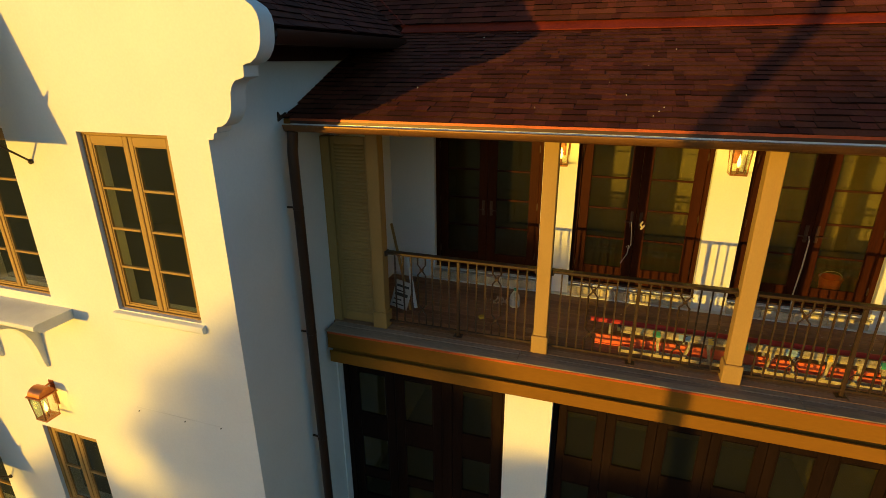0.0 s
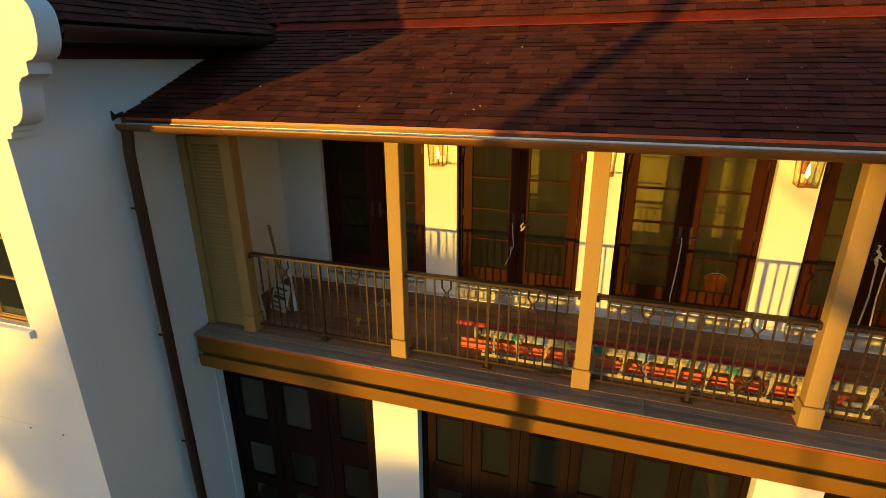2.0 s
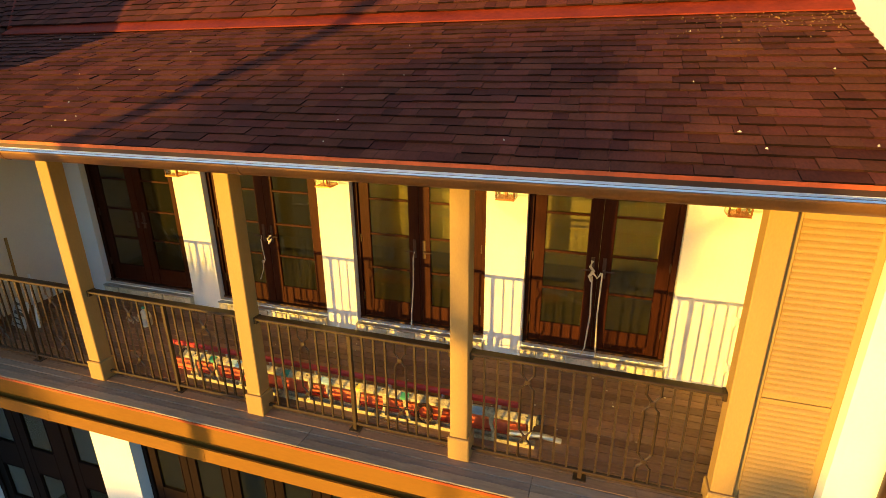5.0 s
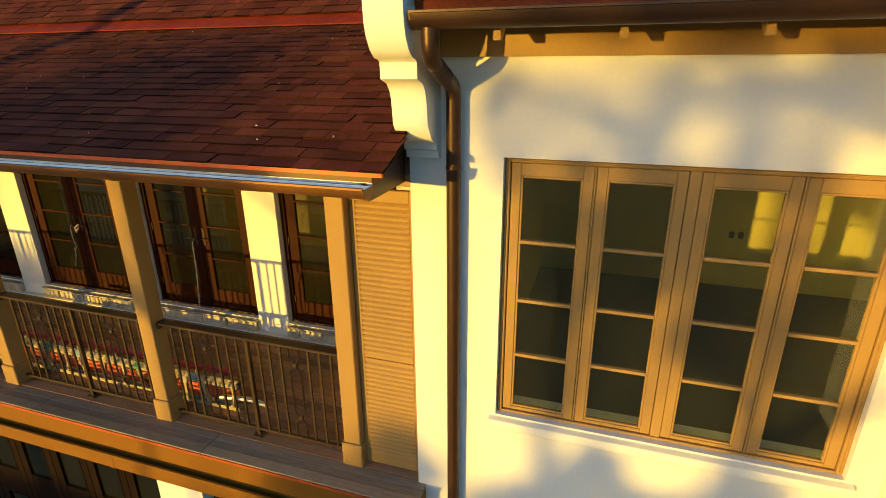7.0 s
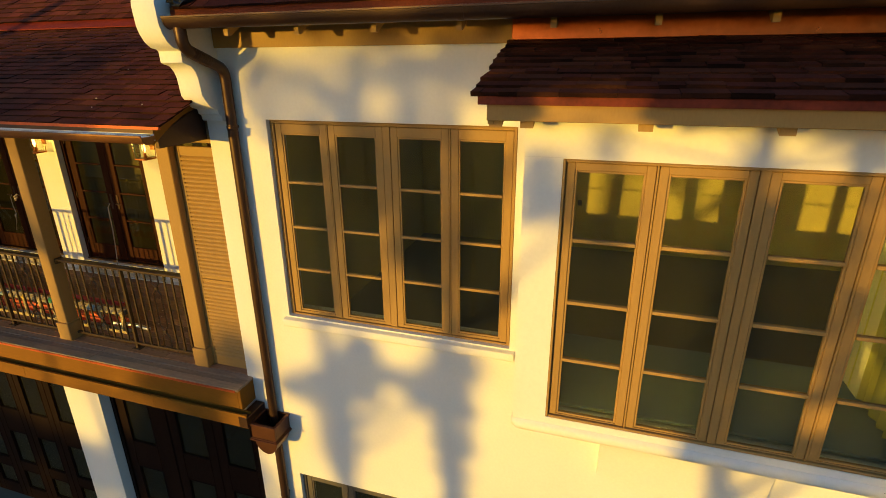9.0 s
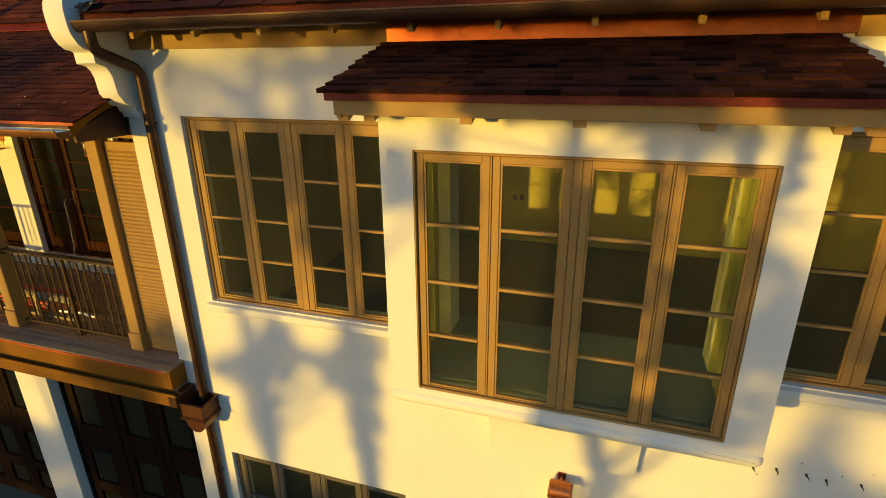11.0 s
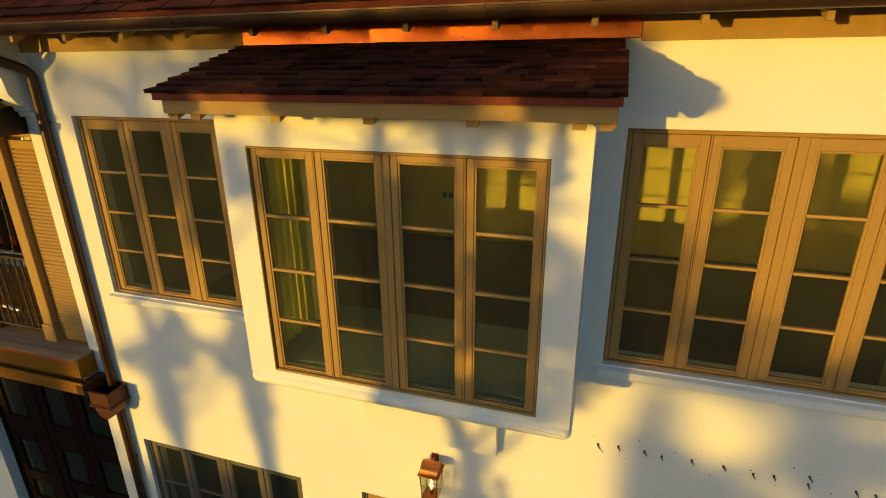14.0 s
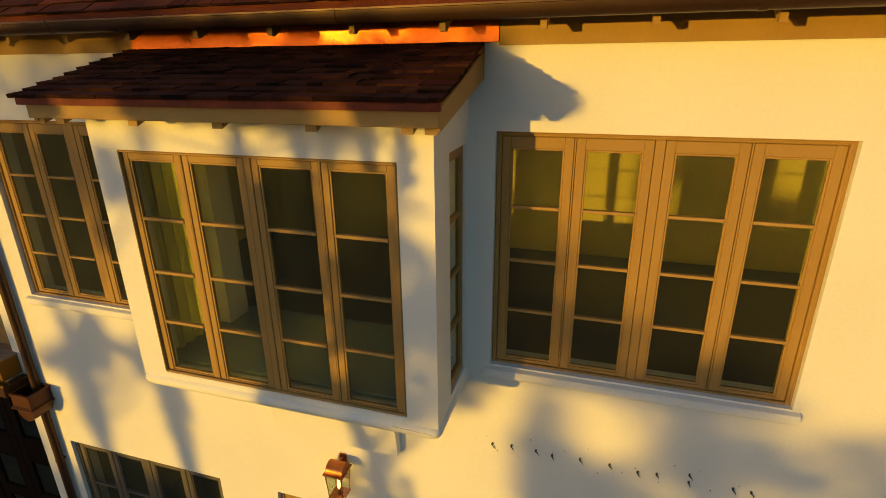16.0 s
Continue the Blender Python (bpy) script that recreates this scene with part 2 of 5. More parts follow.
# ---- mesh helpers ----
def box(bm, x0, x1, y0, y1, z0, z1, c=0.0):
    """A box; with c its edges are chamfered by that much."""
    c = min(c, 0.45 * min(x1 - x0, y1 - y0, z1 - z0))
    if c <= 0:
        v = [bm.verts.new((x, y, z)) for x in (x0, x1) for y in (y0, y1) for z in (z0, z1)]
        for f in ((0, 1, 3, 2), (4, 6, 7, 5), (0, 4, 5, 1), (2, 3, 7, 6), (0, 2, 6, 4), (1, 5, 7, 3)):
            bm.faces.new([v[i] for i in f])
        return
    corner = {}
    for i, x in enumerate((x0, x1)):
        for j, y in enumerate((y0, y1)):
            for k, z in enumerate((z0, z1)):
                sx, sy, sz = (1, -1)[i] * c, (1, -1)[j] * c, (1, -1)[k] * c
                corner[i, j, k] = (bm.verts.new((x, y + sy, z + sz)), bm.verts.new((x + sx, y, z + sz)), bm.verts.new((x + sx, y + sy, z)))
    ring = ((0, 0), (1, 0), (1, 1), (0, 1))
    for s in (0, 1):
        bm.faces.new([corner[s, a, b][0] for a, b in (ring if s else ring[::-1])])
        bm.faces.new([corner[b, s, a][1] for a, b in (ring if s else ring[::-1])])
        bm.faces.new([corner[a, b, s][2] for a, b in (ring if s else ring[::-1])])
    for a in (0, 1):
        for b in (0, 1):
            bm.faces.new([corner[0, a, b][1], corner[1, a, b][1], corner[1, a, b][2], corner[0, a, b][2]])
            bm.faces.new([corner[a, 0, b][0], corner[a, 1, b][0], corner[a, 1, b][2], corner[a, 0, b][2]])
            bm.faces.new([corner[a, b, 0][0], corner[a, b, 1][0], corner[a, b, 1][1], corner[a, b, 0][1]])
    for t in corner.values():
        bm.faces.new(t)


def prism(bm, outline, axis, a, b):
    """An outline in the two other axes, in their order, drawn out along axis from a to b."""
    n = "xyz".index(axis)
    ends = []
    for s in (a, b):
        row = []
        for u, v in outline:
            p = [u, v]
            p.insert(n, s)
            row.append(bm.verts.new(p))
        ends.append(row)
    bm.faces.new(ends[0])
    bm.faces.new(ends[1][::-1])
    for i in range(len(outline)):
        j = (i + 1) % len(outline)
        bm.faces.new((ends[0][i], ends[0][j], ends[1][j], ends[1][i]))


def tube(bm, path, radius, sides=8, flat=1.0):
    """A round rod along a path; radius is one number or one for each point."""
    path = [Vector(p) for p in path]
    rings = []
    for i, p in enumerate(path):
        way = (path[min(i + 1, len(path) - 1)] - path[max(i - 1, 0)]).normalized()
        side = way.cross(Vector((0, 0, 1)) if abs(way.z) < 0.95 else Vector((0, 1, 0))).normalized()
        up = side.cross(way)
        r = radius[i] if isinstance(radius, (list, tuple)) else radius
        rings.append([bm.verts.new(p + side * r * math.cos(2 * math.pi * k / sides) + up * r * flat * math.sin(2 * math.pi * k / sides)) for k in range(sides)])
    for a, b in zip(rings, rings[1:]):
        for k in range(sides):
            bm.faces.new((a[k], a[(k + 1) % sides], b[(k + 1) % sides], b[k]))
    bm.faces.new(rings[0][::-1])
    bm.faces.new(rings[-1])


def lathe(bm, cx, cy, profile, sides=20):
    """A body of revolution round an upright axis from (radius, z) pairs."""
    rings = [[bm.verts.new((cx + r * math.cos(2 * math.pi * k / sides), cy + r * math.sin(2 * math.pi * k / sides), z)) for k in range(sides)] for r, z in profile]
    for a, b in zip(rings, rings[1:]):
        for k in range(sides):
            bm.faces.new((a[k], a[(k + 1) % sides], b[(k + 1) % sides], b[k]))
    bm.faces.new(rings[0][::-1])
    bm.faces.new(rings[-1])


def finish(bm, name, mat, smooth=False):
    bmesh.ops.recalc_face_normals(bm, faces=bm.faces)
    me = bpy.data.meshes.new(name)
    bm.to_mesh(me)
    bm.free()
    if smooth:
        me.polygons.foreach_set("use_smooth", [True] * len(me.polygons))
        me.set_sharp_from_angle(angle=radians(35))
    me.materials.append(mat)
    return me


def root(ob):
    at = Vector()
    while ob:
        at += ob.location
        ob = ob.parent
    return at


def part(name, bm, mat, parent, label="", smooth=False):
    """Links a bmesh, drawn in world places, as one mesh under a thing or a part."""
    bm.transform(Matrix.Translation(-root(parent)))
    ob = new(name, finish(bm, name, mat, smooth))
    ob.parent = parent
    if label:
        tagged(ob, label)
    return ob


def thing(name, at, label, category, group="", kind=""):
    ob = new(name)
    ob.location = at
    ob.empty_display_size = 0.1
    return tagged(ob, label, category, group, kind)


def solid(name, bm, mat, label, category, group="", kind="", smooth=False, at=(0, 0, 0)):
    """A thing that is one mesh."""
    bm.transform(Matrix.Translation(-Vector(at)))
    ob = new(name, finish(bm, name, mat, smooth))
    ob.location = at
    return tagged(ob, label, category, group, kind)


def B(*boxes, c=0.0):
    """A bmesh of boxes."""
    bm = bmesh.new()
    for b in boxes:
        box(bm, *b, c=c)
    return bm


def wall_xz(x0, x1, z0, z1, y0, y1, holes):
    """A wall along x between two planes y0 and y1, with openings (x0, x1, z0, z1) through it."""
    bm = bmesh.new()
    xs = sorted({x0, x1, *(h[i] for h in holes for i in (0, 1))})
    zs = sorted({z0, z1, *(h[i] for h in holes for i in (2, 3))})
    def solid_cell(i, k):
        if not (0 <= i < len(xs) - 1 and 0 <= k < len(zs) - 1):
            return False
        x, z = (xs[i] + xs[i + 1]) / 2, (zs[k] + zs[k + 1]) / 2
        return not any(h[0] < x < h[1] and h[2] < z < h[3] for h in holes)
    def quad(*pts):
        bm.faces.new([bm.verts.new(p) for p in pts])
    for i in range(len(xs) - 1):
        for k in range(len(zs) - 1):
            if not solid_cell(i, k):
                continue
            a, b, c, d = xs[i], xs[i + 1], zs[k], zs[k + 1]
            quad((a, y0, c), (b, y0, c), (b, y0, d), (a, y0, d))
            quad((b, y1, c), (a, y1, c), (a, y1, d), (b, y1, d))
            if not solid_cell(i - 1, k):
                quad((a, y1, c), (a, y0, c), (a, y0, d), (a, y1, d))
            if not solid_cell(i + 1, k):
                quad((b, y0, c), (b, y1, c), (b, y1, d), (b, y0, d))
            if not solid_cell(i, k - 1):
                quad((a, y1, c), (b, y1, c), (b, y0, c), (a, y0, c))
            if not solid_cell(i, k + 1):
                quad((a, y0, d), (b, y0, d), (b, y1, d), (a, y1, d))
    bmesh.ops.remove_doubles(bm, verts=bm.verts, dist=1e-5)
    return bm


# ---- heights and planes ----
DECK_Z, DOOR_Y, FRONT_Y, WING_Y, WING_X = 3.66, 8.0, 6.0, 4.08, -3.70
END_X = 6.80
POSTS = (-2.93, -0.665, 1.595, 3.885, 6.135)

# ================= large structure =================
bm = bmesh.new()
box(bm, -400, 400, -400, 400, -0.3, 0.0)
solid("ground", bm, LAWN, "green lawn round the house", "ground", kind="structure")
solid("terrace", B((-14, 24, -11, 9.9, 0.0, 0.06)), PAVING, "unseen grey-green terrace fading to grass, coloured for reflections in the panes", "paving", kind="structure")

# left wing: front wall with its gable, side wall
W0 = (-5.41, -4.20, 4.52, 6.60)
W00 = (-7.73, -6.52, 4.52, 6.60)
LOWL = (-7.50, -6.46, 0.9, 2.33)
LOWLL = (-9.97, -8.76, 0.1, 1.40)
solid("wall_left_wing", wall_xz(-13.0, WING_X, 0.0, 7.0, WING_Y, WING_Y + 0.3, [W0, W00, LOWL, LOWLL]), STUCCO,
      "white stucco front wall of the gabled wing", "wall", kind="structure")


def kneeler(base, sign):
    """Stepped and curved shoulder of a gable, as (place, z); base is the wall's plane, sign the side to which it steps out."""
    out = [(0.0, 6.58), (0.06, 6.585), (0.075, 6.64), (0.105, 6.65), (0.12, 6.70)]
    out += [(0.12 + 0.20 * math.sin(radians(a)), 6.94 - 0.24 * math.cos(radians(a))) for a in (18, 36, 54, 72, 90)]
    out += [(0.33, 7.02), (0.355, 7.08), (0.40, 7.125), (0.475, 7.145), (0.50, 7.155), (0.505, 7.25), (0.53, 7.265)]
    out += [(0.52 + 0.20 * math.sin(radians(a)), 7.51 - 0.25 * math.cos(radians(a))) for a in (20, 40, 60, 75, 90)]
    out += [(0.725, 7.60), (0.71, 7.67), (0.67, 7.73), (0.60, 7.775)]
    return [(base + sign * d, z) for d, z in out]


profile = kneeler(WING_X, 1)
gable = [(-13.0, 7.0), (WING_X, 7.0)] + profile + [(WING_X + 0.55, 7.80), (-8.4, 7.80 + 0.65 * 5.25), (-13.0, 7.80 + 0.65 * 0.8)]
bm = bmesh.new()
prism(bm, gable, "y", WING_Y, WING_Y + 0.21)
solid("gable_left_wing", bm, STUCCO, "white stucco gable parapet with a curved stepped shoulder", "gable", kind="structure", smooth=True)
bm = bmesh.new()
prism(bm, [(WING_Y + 0.3, 0.0), (10.5, 0.0), (10.5, 7.45), (WING_Y + 0.3, 7.45)], "x", WING_X - 0.3, WING_X)
solid("wall_left_wing_side", bm, STUCCO, "white stucco side wall of the gabled wing", "wall", kind="structure")

# balcony back wall with four door openings, and its ends
DOORS = ((-2.78, -1.00), (-0.49, 1.36), (1.84, 3.65), (4.14, 5.84))
DOOR_TOP, DOOR_BOT = 6.28, 3.86
solid("wall_balcony", wall_xz(WING_X, END_X, 3.3, 7.4, DOOR_Y, DOOR_Y + 0.25, [(a, b, DOOR_BOT, DOOR_TOP) for a, b in DOORS]), STUCCO,
      "white stucco wall behind the balcony, with door openings", "wall", kind="structure")
solid("wall_balcony_end", B((WING_X + 0.002, WING_X + 0.15, 6.35, DOOR_Y, DECK_Z, 6.5)), STUCCO, "white stucco end wall of the balcony", "wall", kind="structure")

# ground floor wall
GDOORS = ((-3.68, -1.08), (-0.43, 3.55), (4.19, 6.78))
solid("wall_ground_floor", wall_xz(WING_X, END_X, 0.0, 3.3, FRONT_Y, FRONT_Y + 0.3, [(a, b, 0.0, 2.96) for a, b in GDOORS]), STUCCO,
      "white stucco piers between the ground floor doors", "wall", kind="structure")

# right wing
W1 = (7.49, 9.93, 4.57, 6.67)
W2 = (13.22, 15.65, 4.59, 6.69)
LOWR = (7.36, 9.83, 0.9, 2.34)
LOWM = (10.66, 12.4, 0.0, 2.36)
BAYHOLE = (10.4, 12.75, 4.6, 6.9)
solid("wall_right_wing", wall_xz(END_X + 0.24, 24.0, 0.0, 7.34, FRONT_Y, FRONT_Y + 0.3, [W1, W2, LOWR, LOWM, BAYHOLE]), STUCCO,
      "white stucco front wall of the long wing", "wall", kind="structure")
profile = [(6.0 - 0.9 * (p - 6.0), z + (0.065 if z < 6.8 else 0.035)) for p, z in kneeler(6.0, 1)]
end = [(10.5, 0.0), (6.0, 0.0)] + profile + [(5.49, 7.86), (9.2, 7.86 + 0.65 * 3.71), (10.5, 7.86 + 0.65 * 2.41)]
bm = bmesh.new()
prism(bm, end, "x", END_X, END_X + 0.24)
solid("gable_right_wing", bm, STUCCO, "white stucco end gable with a curved stepped shoulder", "gable", kind="structure", smooth=True)

# rooms behind the glass, closed
def room(name, x0, x1, y0, y1, z0, z1, label, mat=None):
    t, mat = 0.08, mat or ROOM
    r = thing(name, (x0, y0, z0), label, "room", kind="structure")
    part("back_wall", B((x0, x1, y1, y1 + t, z0, z1)), mat, r)
    part("side_wall", B((x0 - t, x0, y0, y1, z0, z1)), mat, r)
    part("side_wall", B((x1, x1 + t, y0, y1, z0, z1)), mat, r)
    part("room_floor", B((x0, x1, y0, y1, z0 - t, z0)), ROOMFLOOR, r)
    part("room_ceiling", B((x0, x1, y0, y1, z1, z1 + t)), mat, r)
    return r


room("long_room", 7.2, 18.5, 6.31, 11.2, 3.85, 7.0, "dim plastered room behind the bay and the wide windows")
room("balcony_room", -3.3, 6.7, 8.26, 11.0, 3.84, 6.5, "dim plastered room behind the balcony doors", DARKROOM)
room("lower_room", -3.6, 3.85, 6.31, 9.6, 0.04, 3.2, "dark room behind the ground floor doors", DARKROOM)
# split off as its own room, coloured dark so the last panes stay dark
room("lower_end_room", 3.95, 6.7, 6.31, 9.6, 0.04, 3.2, "room behind the last ground floor doors, its dimness put into the colour", SHADEROOM)
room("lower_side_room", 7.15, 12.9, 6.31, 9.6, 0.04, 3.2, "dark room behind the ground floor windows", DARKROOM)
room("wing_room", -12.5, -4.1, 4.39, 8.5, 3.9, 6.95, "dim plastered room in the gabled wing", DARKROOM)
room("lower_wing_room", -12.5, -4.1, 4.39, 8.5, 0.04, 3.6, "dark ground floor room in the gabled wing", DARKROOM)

# balcony slab, ceiling and its boxed edge
solid("balcony_slab", B((WING_X, END_X, 6.02, DOOR_Y, 3.34, DECK_Z - 0.03)), FASCIA, "painted underside of the balcony", "slab", kind="structure")
solid("ceiling_balcony", B((WING_X, END_X, 6.03, DOOR_Y, 6.46, 6.50)), TRIM, "taupe boarded balcony ceiling", "ceiling", kind="structure")
solid("balcony_header", B((WING_X, END_X, 6.02, 6.24, 6.412, 6.458), c=0.008), TRIM, "taupe beam over the balcony posts", "beam", kind="structure")
edge_beam = thing("edge_beam", (1.5, 5.75, 3.35), "taupe boxed beam along the balcony edge", "beam", kind="structure")
part("fascia_board", B((-3.62, 6.83, 5.75, 5.79, 3.355, 3.632), c=0.004), FASCIA, edge_beam)
part("end_board", B((6.83, 6.87, 5.75, 5.998, 3.355, 3.632), c=0.004), FASCIA, edge_beam)
part("end_board", B((-3.66, -3.62, 5.75, 6.0, 3.355, 3.632), c=0.004), FASCIA, edge_beam)
part("core", B((-3.62, 6.83, 5.79, 6.02, 3.36, 3.62)), FASCIA, edge_beam)
part("drip_strip", B((-3.62, 6.84, 5.700, 5.709, 3.622, 3.650)), EDGECOPPER, edge_beam, "thin copper drip strip")

# roofs: plain decks under the shingles
def slope_deck(name, outline, lift, mat, label):
    bm = bmesh.new()
    low = [bm.verts.new(p) for p in outline]
    top = [bm.verts.new((p[0], p[1], p[2] + lift)) for p in outline]
    bm.faces.new(low[::-1])
    bm.faces.new(top)
    n = len(outline)
    for i in range(n):
        bm.faces.new((low[i], low[(i + 1) % n], top[(i + 1) % n], top[i]))
    return solid(name, bm, mat, label, "roof", kind="structure")


EAVE_Y, EAVE_Z, TOP_Y, TOP_Z = 5.30, 6.665, 7.74, 7.665
PITCH = (TOP_Z - EAVE_Z) / (TOP_Y - EAVE_Y)
balcony_roof = slope_deck("roof_balcony", [(WING_X, EAVE_Y + 0.02, EAVE_Z - 0.07), (END_X, EAVE_Y + 0.02, EAVE_Z - 0.07), (END_X, TOP_Y + 0.1, TOP_Z - 0.03), (WING_X, TOP_Y + 0.1, TOP_Z - 0.03)],
                          0.05, FASCIA, "low shingled roof over the balcony")
main_roof = slope_deck("roof_main", [(-9, 7.78, 7.67), (END_X, 7.78, 7.67), (END_X, 12.0, 7.67 + 0.65 * 4.22), (-9, 12.0, 7.67 + 0.65 * 4.22)],
                       0.04, SHINGLE_EDGE, "brown shingled main roof")
wing_roof = slope_deck("roof_left_wing", [(-3.12, WING_Y + 0.22, 7.555), (-3.12, 12, 7.555), (-8.4, 12, 7.555 + 0.65 * 5.28), (-8.4, WING_Y + 0.22, 7.555 + 0.65 * 5.28)],
                       0.04, SHINGLE_EDGE, "brown shingled roof of the gabled wing")
right_roof = slope_deck("roof_right_wing", [(END_X + 0.25, 5.50, 7.585), (24, 5.50, 7.585), (24, 11.5, 7.585 + 0.65 * 6.0), (END_X + 0.25, 11.5, 7.585 + 0.65 * 6.0)],
                        0.04, FASCIA, "brown shingled roof of the long wing")
solid("soffit_right_wing", B((END_X + 0.25, 24, 5.54, 5.955, 7.50, 7.53)), TRIM, "taupe boarded eave soffit", "soffit", kind="structure")
solid("frieze_right_wing", B((END_X + 0.25, 9.86, 5.955, 6.0, 7.315, 7.50), (13.24, 24, 5.955, 6.0, 7.315, 7.50)), TRIM, "taupe frieze board under the eave", "trim", kind="structure")
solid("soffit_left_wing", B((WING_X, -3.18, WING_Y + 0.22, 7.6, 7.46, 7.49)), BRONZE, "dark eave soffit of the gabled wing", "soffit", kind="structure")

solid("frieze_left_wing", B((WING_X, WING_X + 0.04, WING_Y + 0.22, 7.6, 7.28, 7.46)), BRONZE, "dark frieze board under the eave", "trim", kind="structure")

solid("drip_edge_balcony", B((-3.6, 6.9, 5.286, 5.312, 6.638, 6.664)), EDGECOPPER, "copper drip edge under the shingles", "drip edge", kind="structure")
solid("gutter_liner_edge", B((-3.59, 6.83, 5.290, 5.299, 6.545, 6.604)), TIN, "bare metal upstand at the back of the gutter", "flashing", kind="structure")
solid("gutter_back_plate", B((-3.59, 6.83, 5.291, 5.30, 6.604, 6.637)), BRONZE, "dark metal plate behind the gutter", "flashing", kind="structure")

solid("drip_edge_right_wing", B((END_X + 0.26, 24, 5.482, 5.499, 7.545, 7.605)), SHINGLE, "dark red-brown starter strip under the shingles", "drip edge", kind="structure")
bm = bmesh.new()
prism(bm, [(5.40, 6.56), (6.015, 6.81), (6.015, 6.455), (5.40, 6.455)], "x", 6.72, 6.755)
solid("eave_closing_board", bm, BRONZE, "dark board closing the end of the balcony eave", "board", kind="structure")

# flashing between the roofs
bm = bmesh.new()
prism(bm, [(7.655, 7.662), (7.70, 7.690), (7.76, 7.722), (7.81, 7.752), (7.85, 7.778), (7.85, 7.764), (7.81, 7.738), (7.655, 7.650)], "x", -3.15, END_X)
solid("roof_flashing", bm, REDCOPPER, "weathered red copper flashing between the roofs", "flashing", kind="structure")
bm = bmesh.new()
tube(bm, [(-3.15, 7.80, 7.74), (-5.6, 10.25, 7.74 + 0.65 * 2.45)], 0.04, 6)
solid("valley_flashing", bm, REDCOPPER, "dark metal valley where two roofs meet", "flashing", kind="structure")

# ================= windows and doors =================
def sash(window, x0, x1, z0, z1, y, rows, gx, mat_glass, mat):
    """One casement: a frame round rows of panes split by thin bars. gx: (left, right, bottom, top) glass edges."""
    a, b, c, d = gx
    e = 0.016
    bm = B((x0, a - e, y, y + 0.045, z0, z1), (b + e, x1, y, y + 0.045, z0, z1), (a - e, b + e, y, y + 0.045, z0, c - e), (a - e, b + e, y, y + 0.045, d + e, z1), c=0.004)
    s = part("casement", bm, mat, window)
    part("glazing_bead", B((a - e, a, y + 0.008, y + 0.04, c - e, d + e), (b, b + e, y + 0.008, y + 0.04, c - e, d + e), (a, b, y + 0.008, y + 0.04, c - e, c), (a, b, y + 0.008, y + 0.04, d, d + e), c=0.003), mat, s)
    h = (d - c) / rows
    for r in range(1, rows):
        part("glazing_bar", B((a, b, y - 0.004, y + 0.04, c + r * h - 0.013, c + r * h + 0.013), c=0.003), mat, s)
    for r in range(rows):
        lo, hi = c + r * h + (0.013 if r else 0), c + (r + 1) * h - (0.013 if r < rows - 1 else 0)
        tilt = random.uniform(-0.0016, 0.0016)
        bm = bmesh.new()
        box(bm, a, b, y + 0.018, y + 0.024, lo, hi)
        for v in bm.verts:
            v.co.y += tilt * (v.co.z - lo) / (hi - lo) + tilt * 0.6 * (v.co.x - a) / (b - a)
        p = part("pane", bm, mat_glass, s)
        p.visible_shadow = False
    return s


def window(name, opening, sashes, rows, label, y=FRONT_Y, border=0.04, reveal=0.05, sill=True, mat_glass=None, mat=None, stile=0.088, low=0.07, top=0.15, middle=0.07):
    """Casements in a frame. stile: from a casement's edge to its glass; low, top: from the opening's edges to the glass; middle: the mullion between two pairs."""
    mat = mat or TRIM
    x0, x1, z0, z1 = opening
    w = thing(name, ((x0 + x1) / 2, y + reveal, z0), label, "window", kind="structure")
    f = y + reveal
    part("window_frame", B((x0, x0 + border, f, f + 0.09, z0, z1), (x1 - border, x1, f, f + 0.09, z0, z1),
                           (x0 + border, x1 - border, f, f + 0.09, z1 - border, z1), (x0 + border, x1 - border, f, f + 0.09, z0, z0 + 0.02), c=0.006), mat, w)
    e = border * 0.3
    part("outer_bead", B((x0 + e, x0 + e + 0.012, f - 0.009, f + 0.003, z0 + 0.021, z1 - e), (x1 - e - 0.012, x1 - e, f - 0.009, f + 0.003, z0 + 0.021, z1 - e), (x0 + e + 0.012, x1 - e - 0.012, f - 0.009, f + 0.003, z1 - e - 0.012, z1 - e), c=0.003), mat, w)
    inner0, inner1, lo, hi = x0 + border, x1 - border, z0 + 0.02, z1 - border
    gaps = [middle if (sashes == 4 and i == 2) else 0.012 for i in range(1, sashes)]
    width = (inner1 - inner0 - sum(gaps)) / sashes
    at = inner0
    for i in range(sashes):
        if i:
            part("mullion", B((at, at + gaps[i - 1], f + 0.012, f + 0.08, lo, hi), c=0.003), mat, w)
            at += gaps[i - 1]
        sash(w, at + 0.004, at + width - 0.004, lo + 0.004, hi - 0.004, f + 0.018, rows,
             (at + stile, at + width - stile, z0 + low, z1 - top), mat_glass or PANE, mat)
        at += width
    if sill:
        bm = bmesh.new()
        prism(bm, [(f + 0.05, z0 - 0.002), (y - 0.035, z0 - 0.022), (y - 0.05, z0 - 0.028), (y - 0.058, z0 - 0.042), (y - 0.055, z0 - 0.10), (y - 0.045, z0 - 0.112), (y - 0.006, z0 - 0.116), (y - 0.002, z0 - 0.135), (f + 0.05, z0 - 0.135)], "x", x0 - 0.05, x1 + 0.05)
        part("sill", bm, STUCCO, w, "plain white stucco sill", smooth=True)
    return w


window("window_1", W1, 4, 4, "taupe four-casement window with barred panes")
window("window_2", W2, 4, 4, "taupe four-casement window with barred panes")
window("window_3", W0, 2, 4, "taupe two-casement window with barred panes", y=WING_Y, stile=0.075)
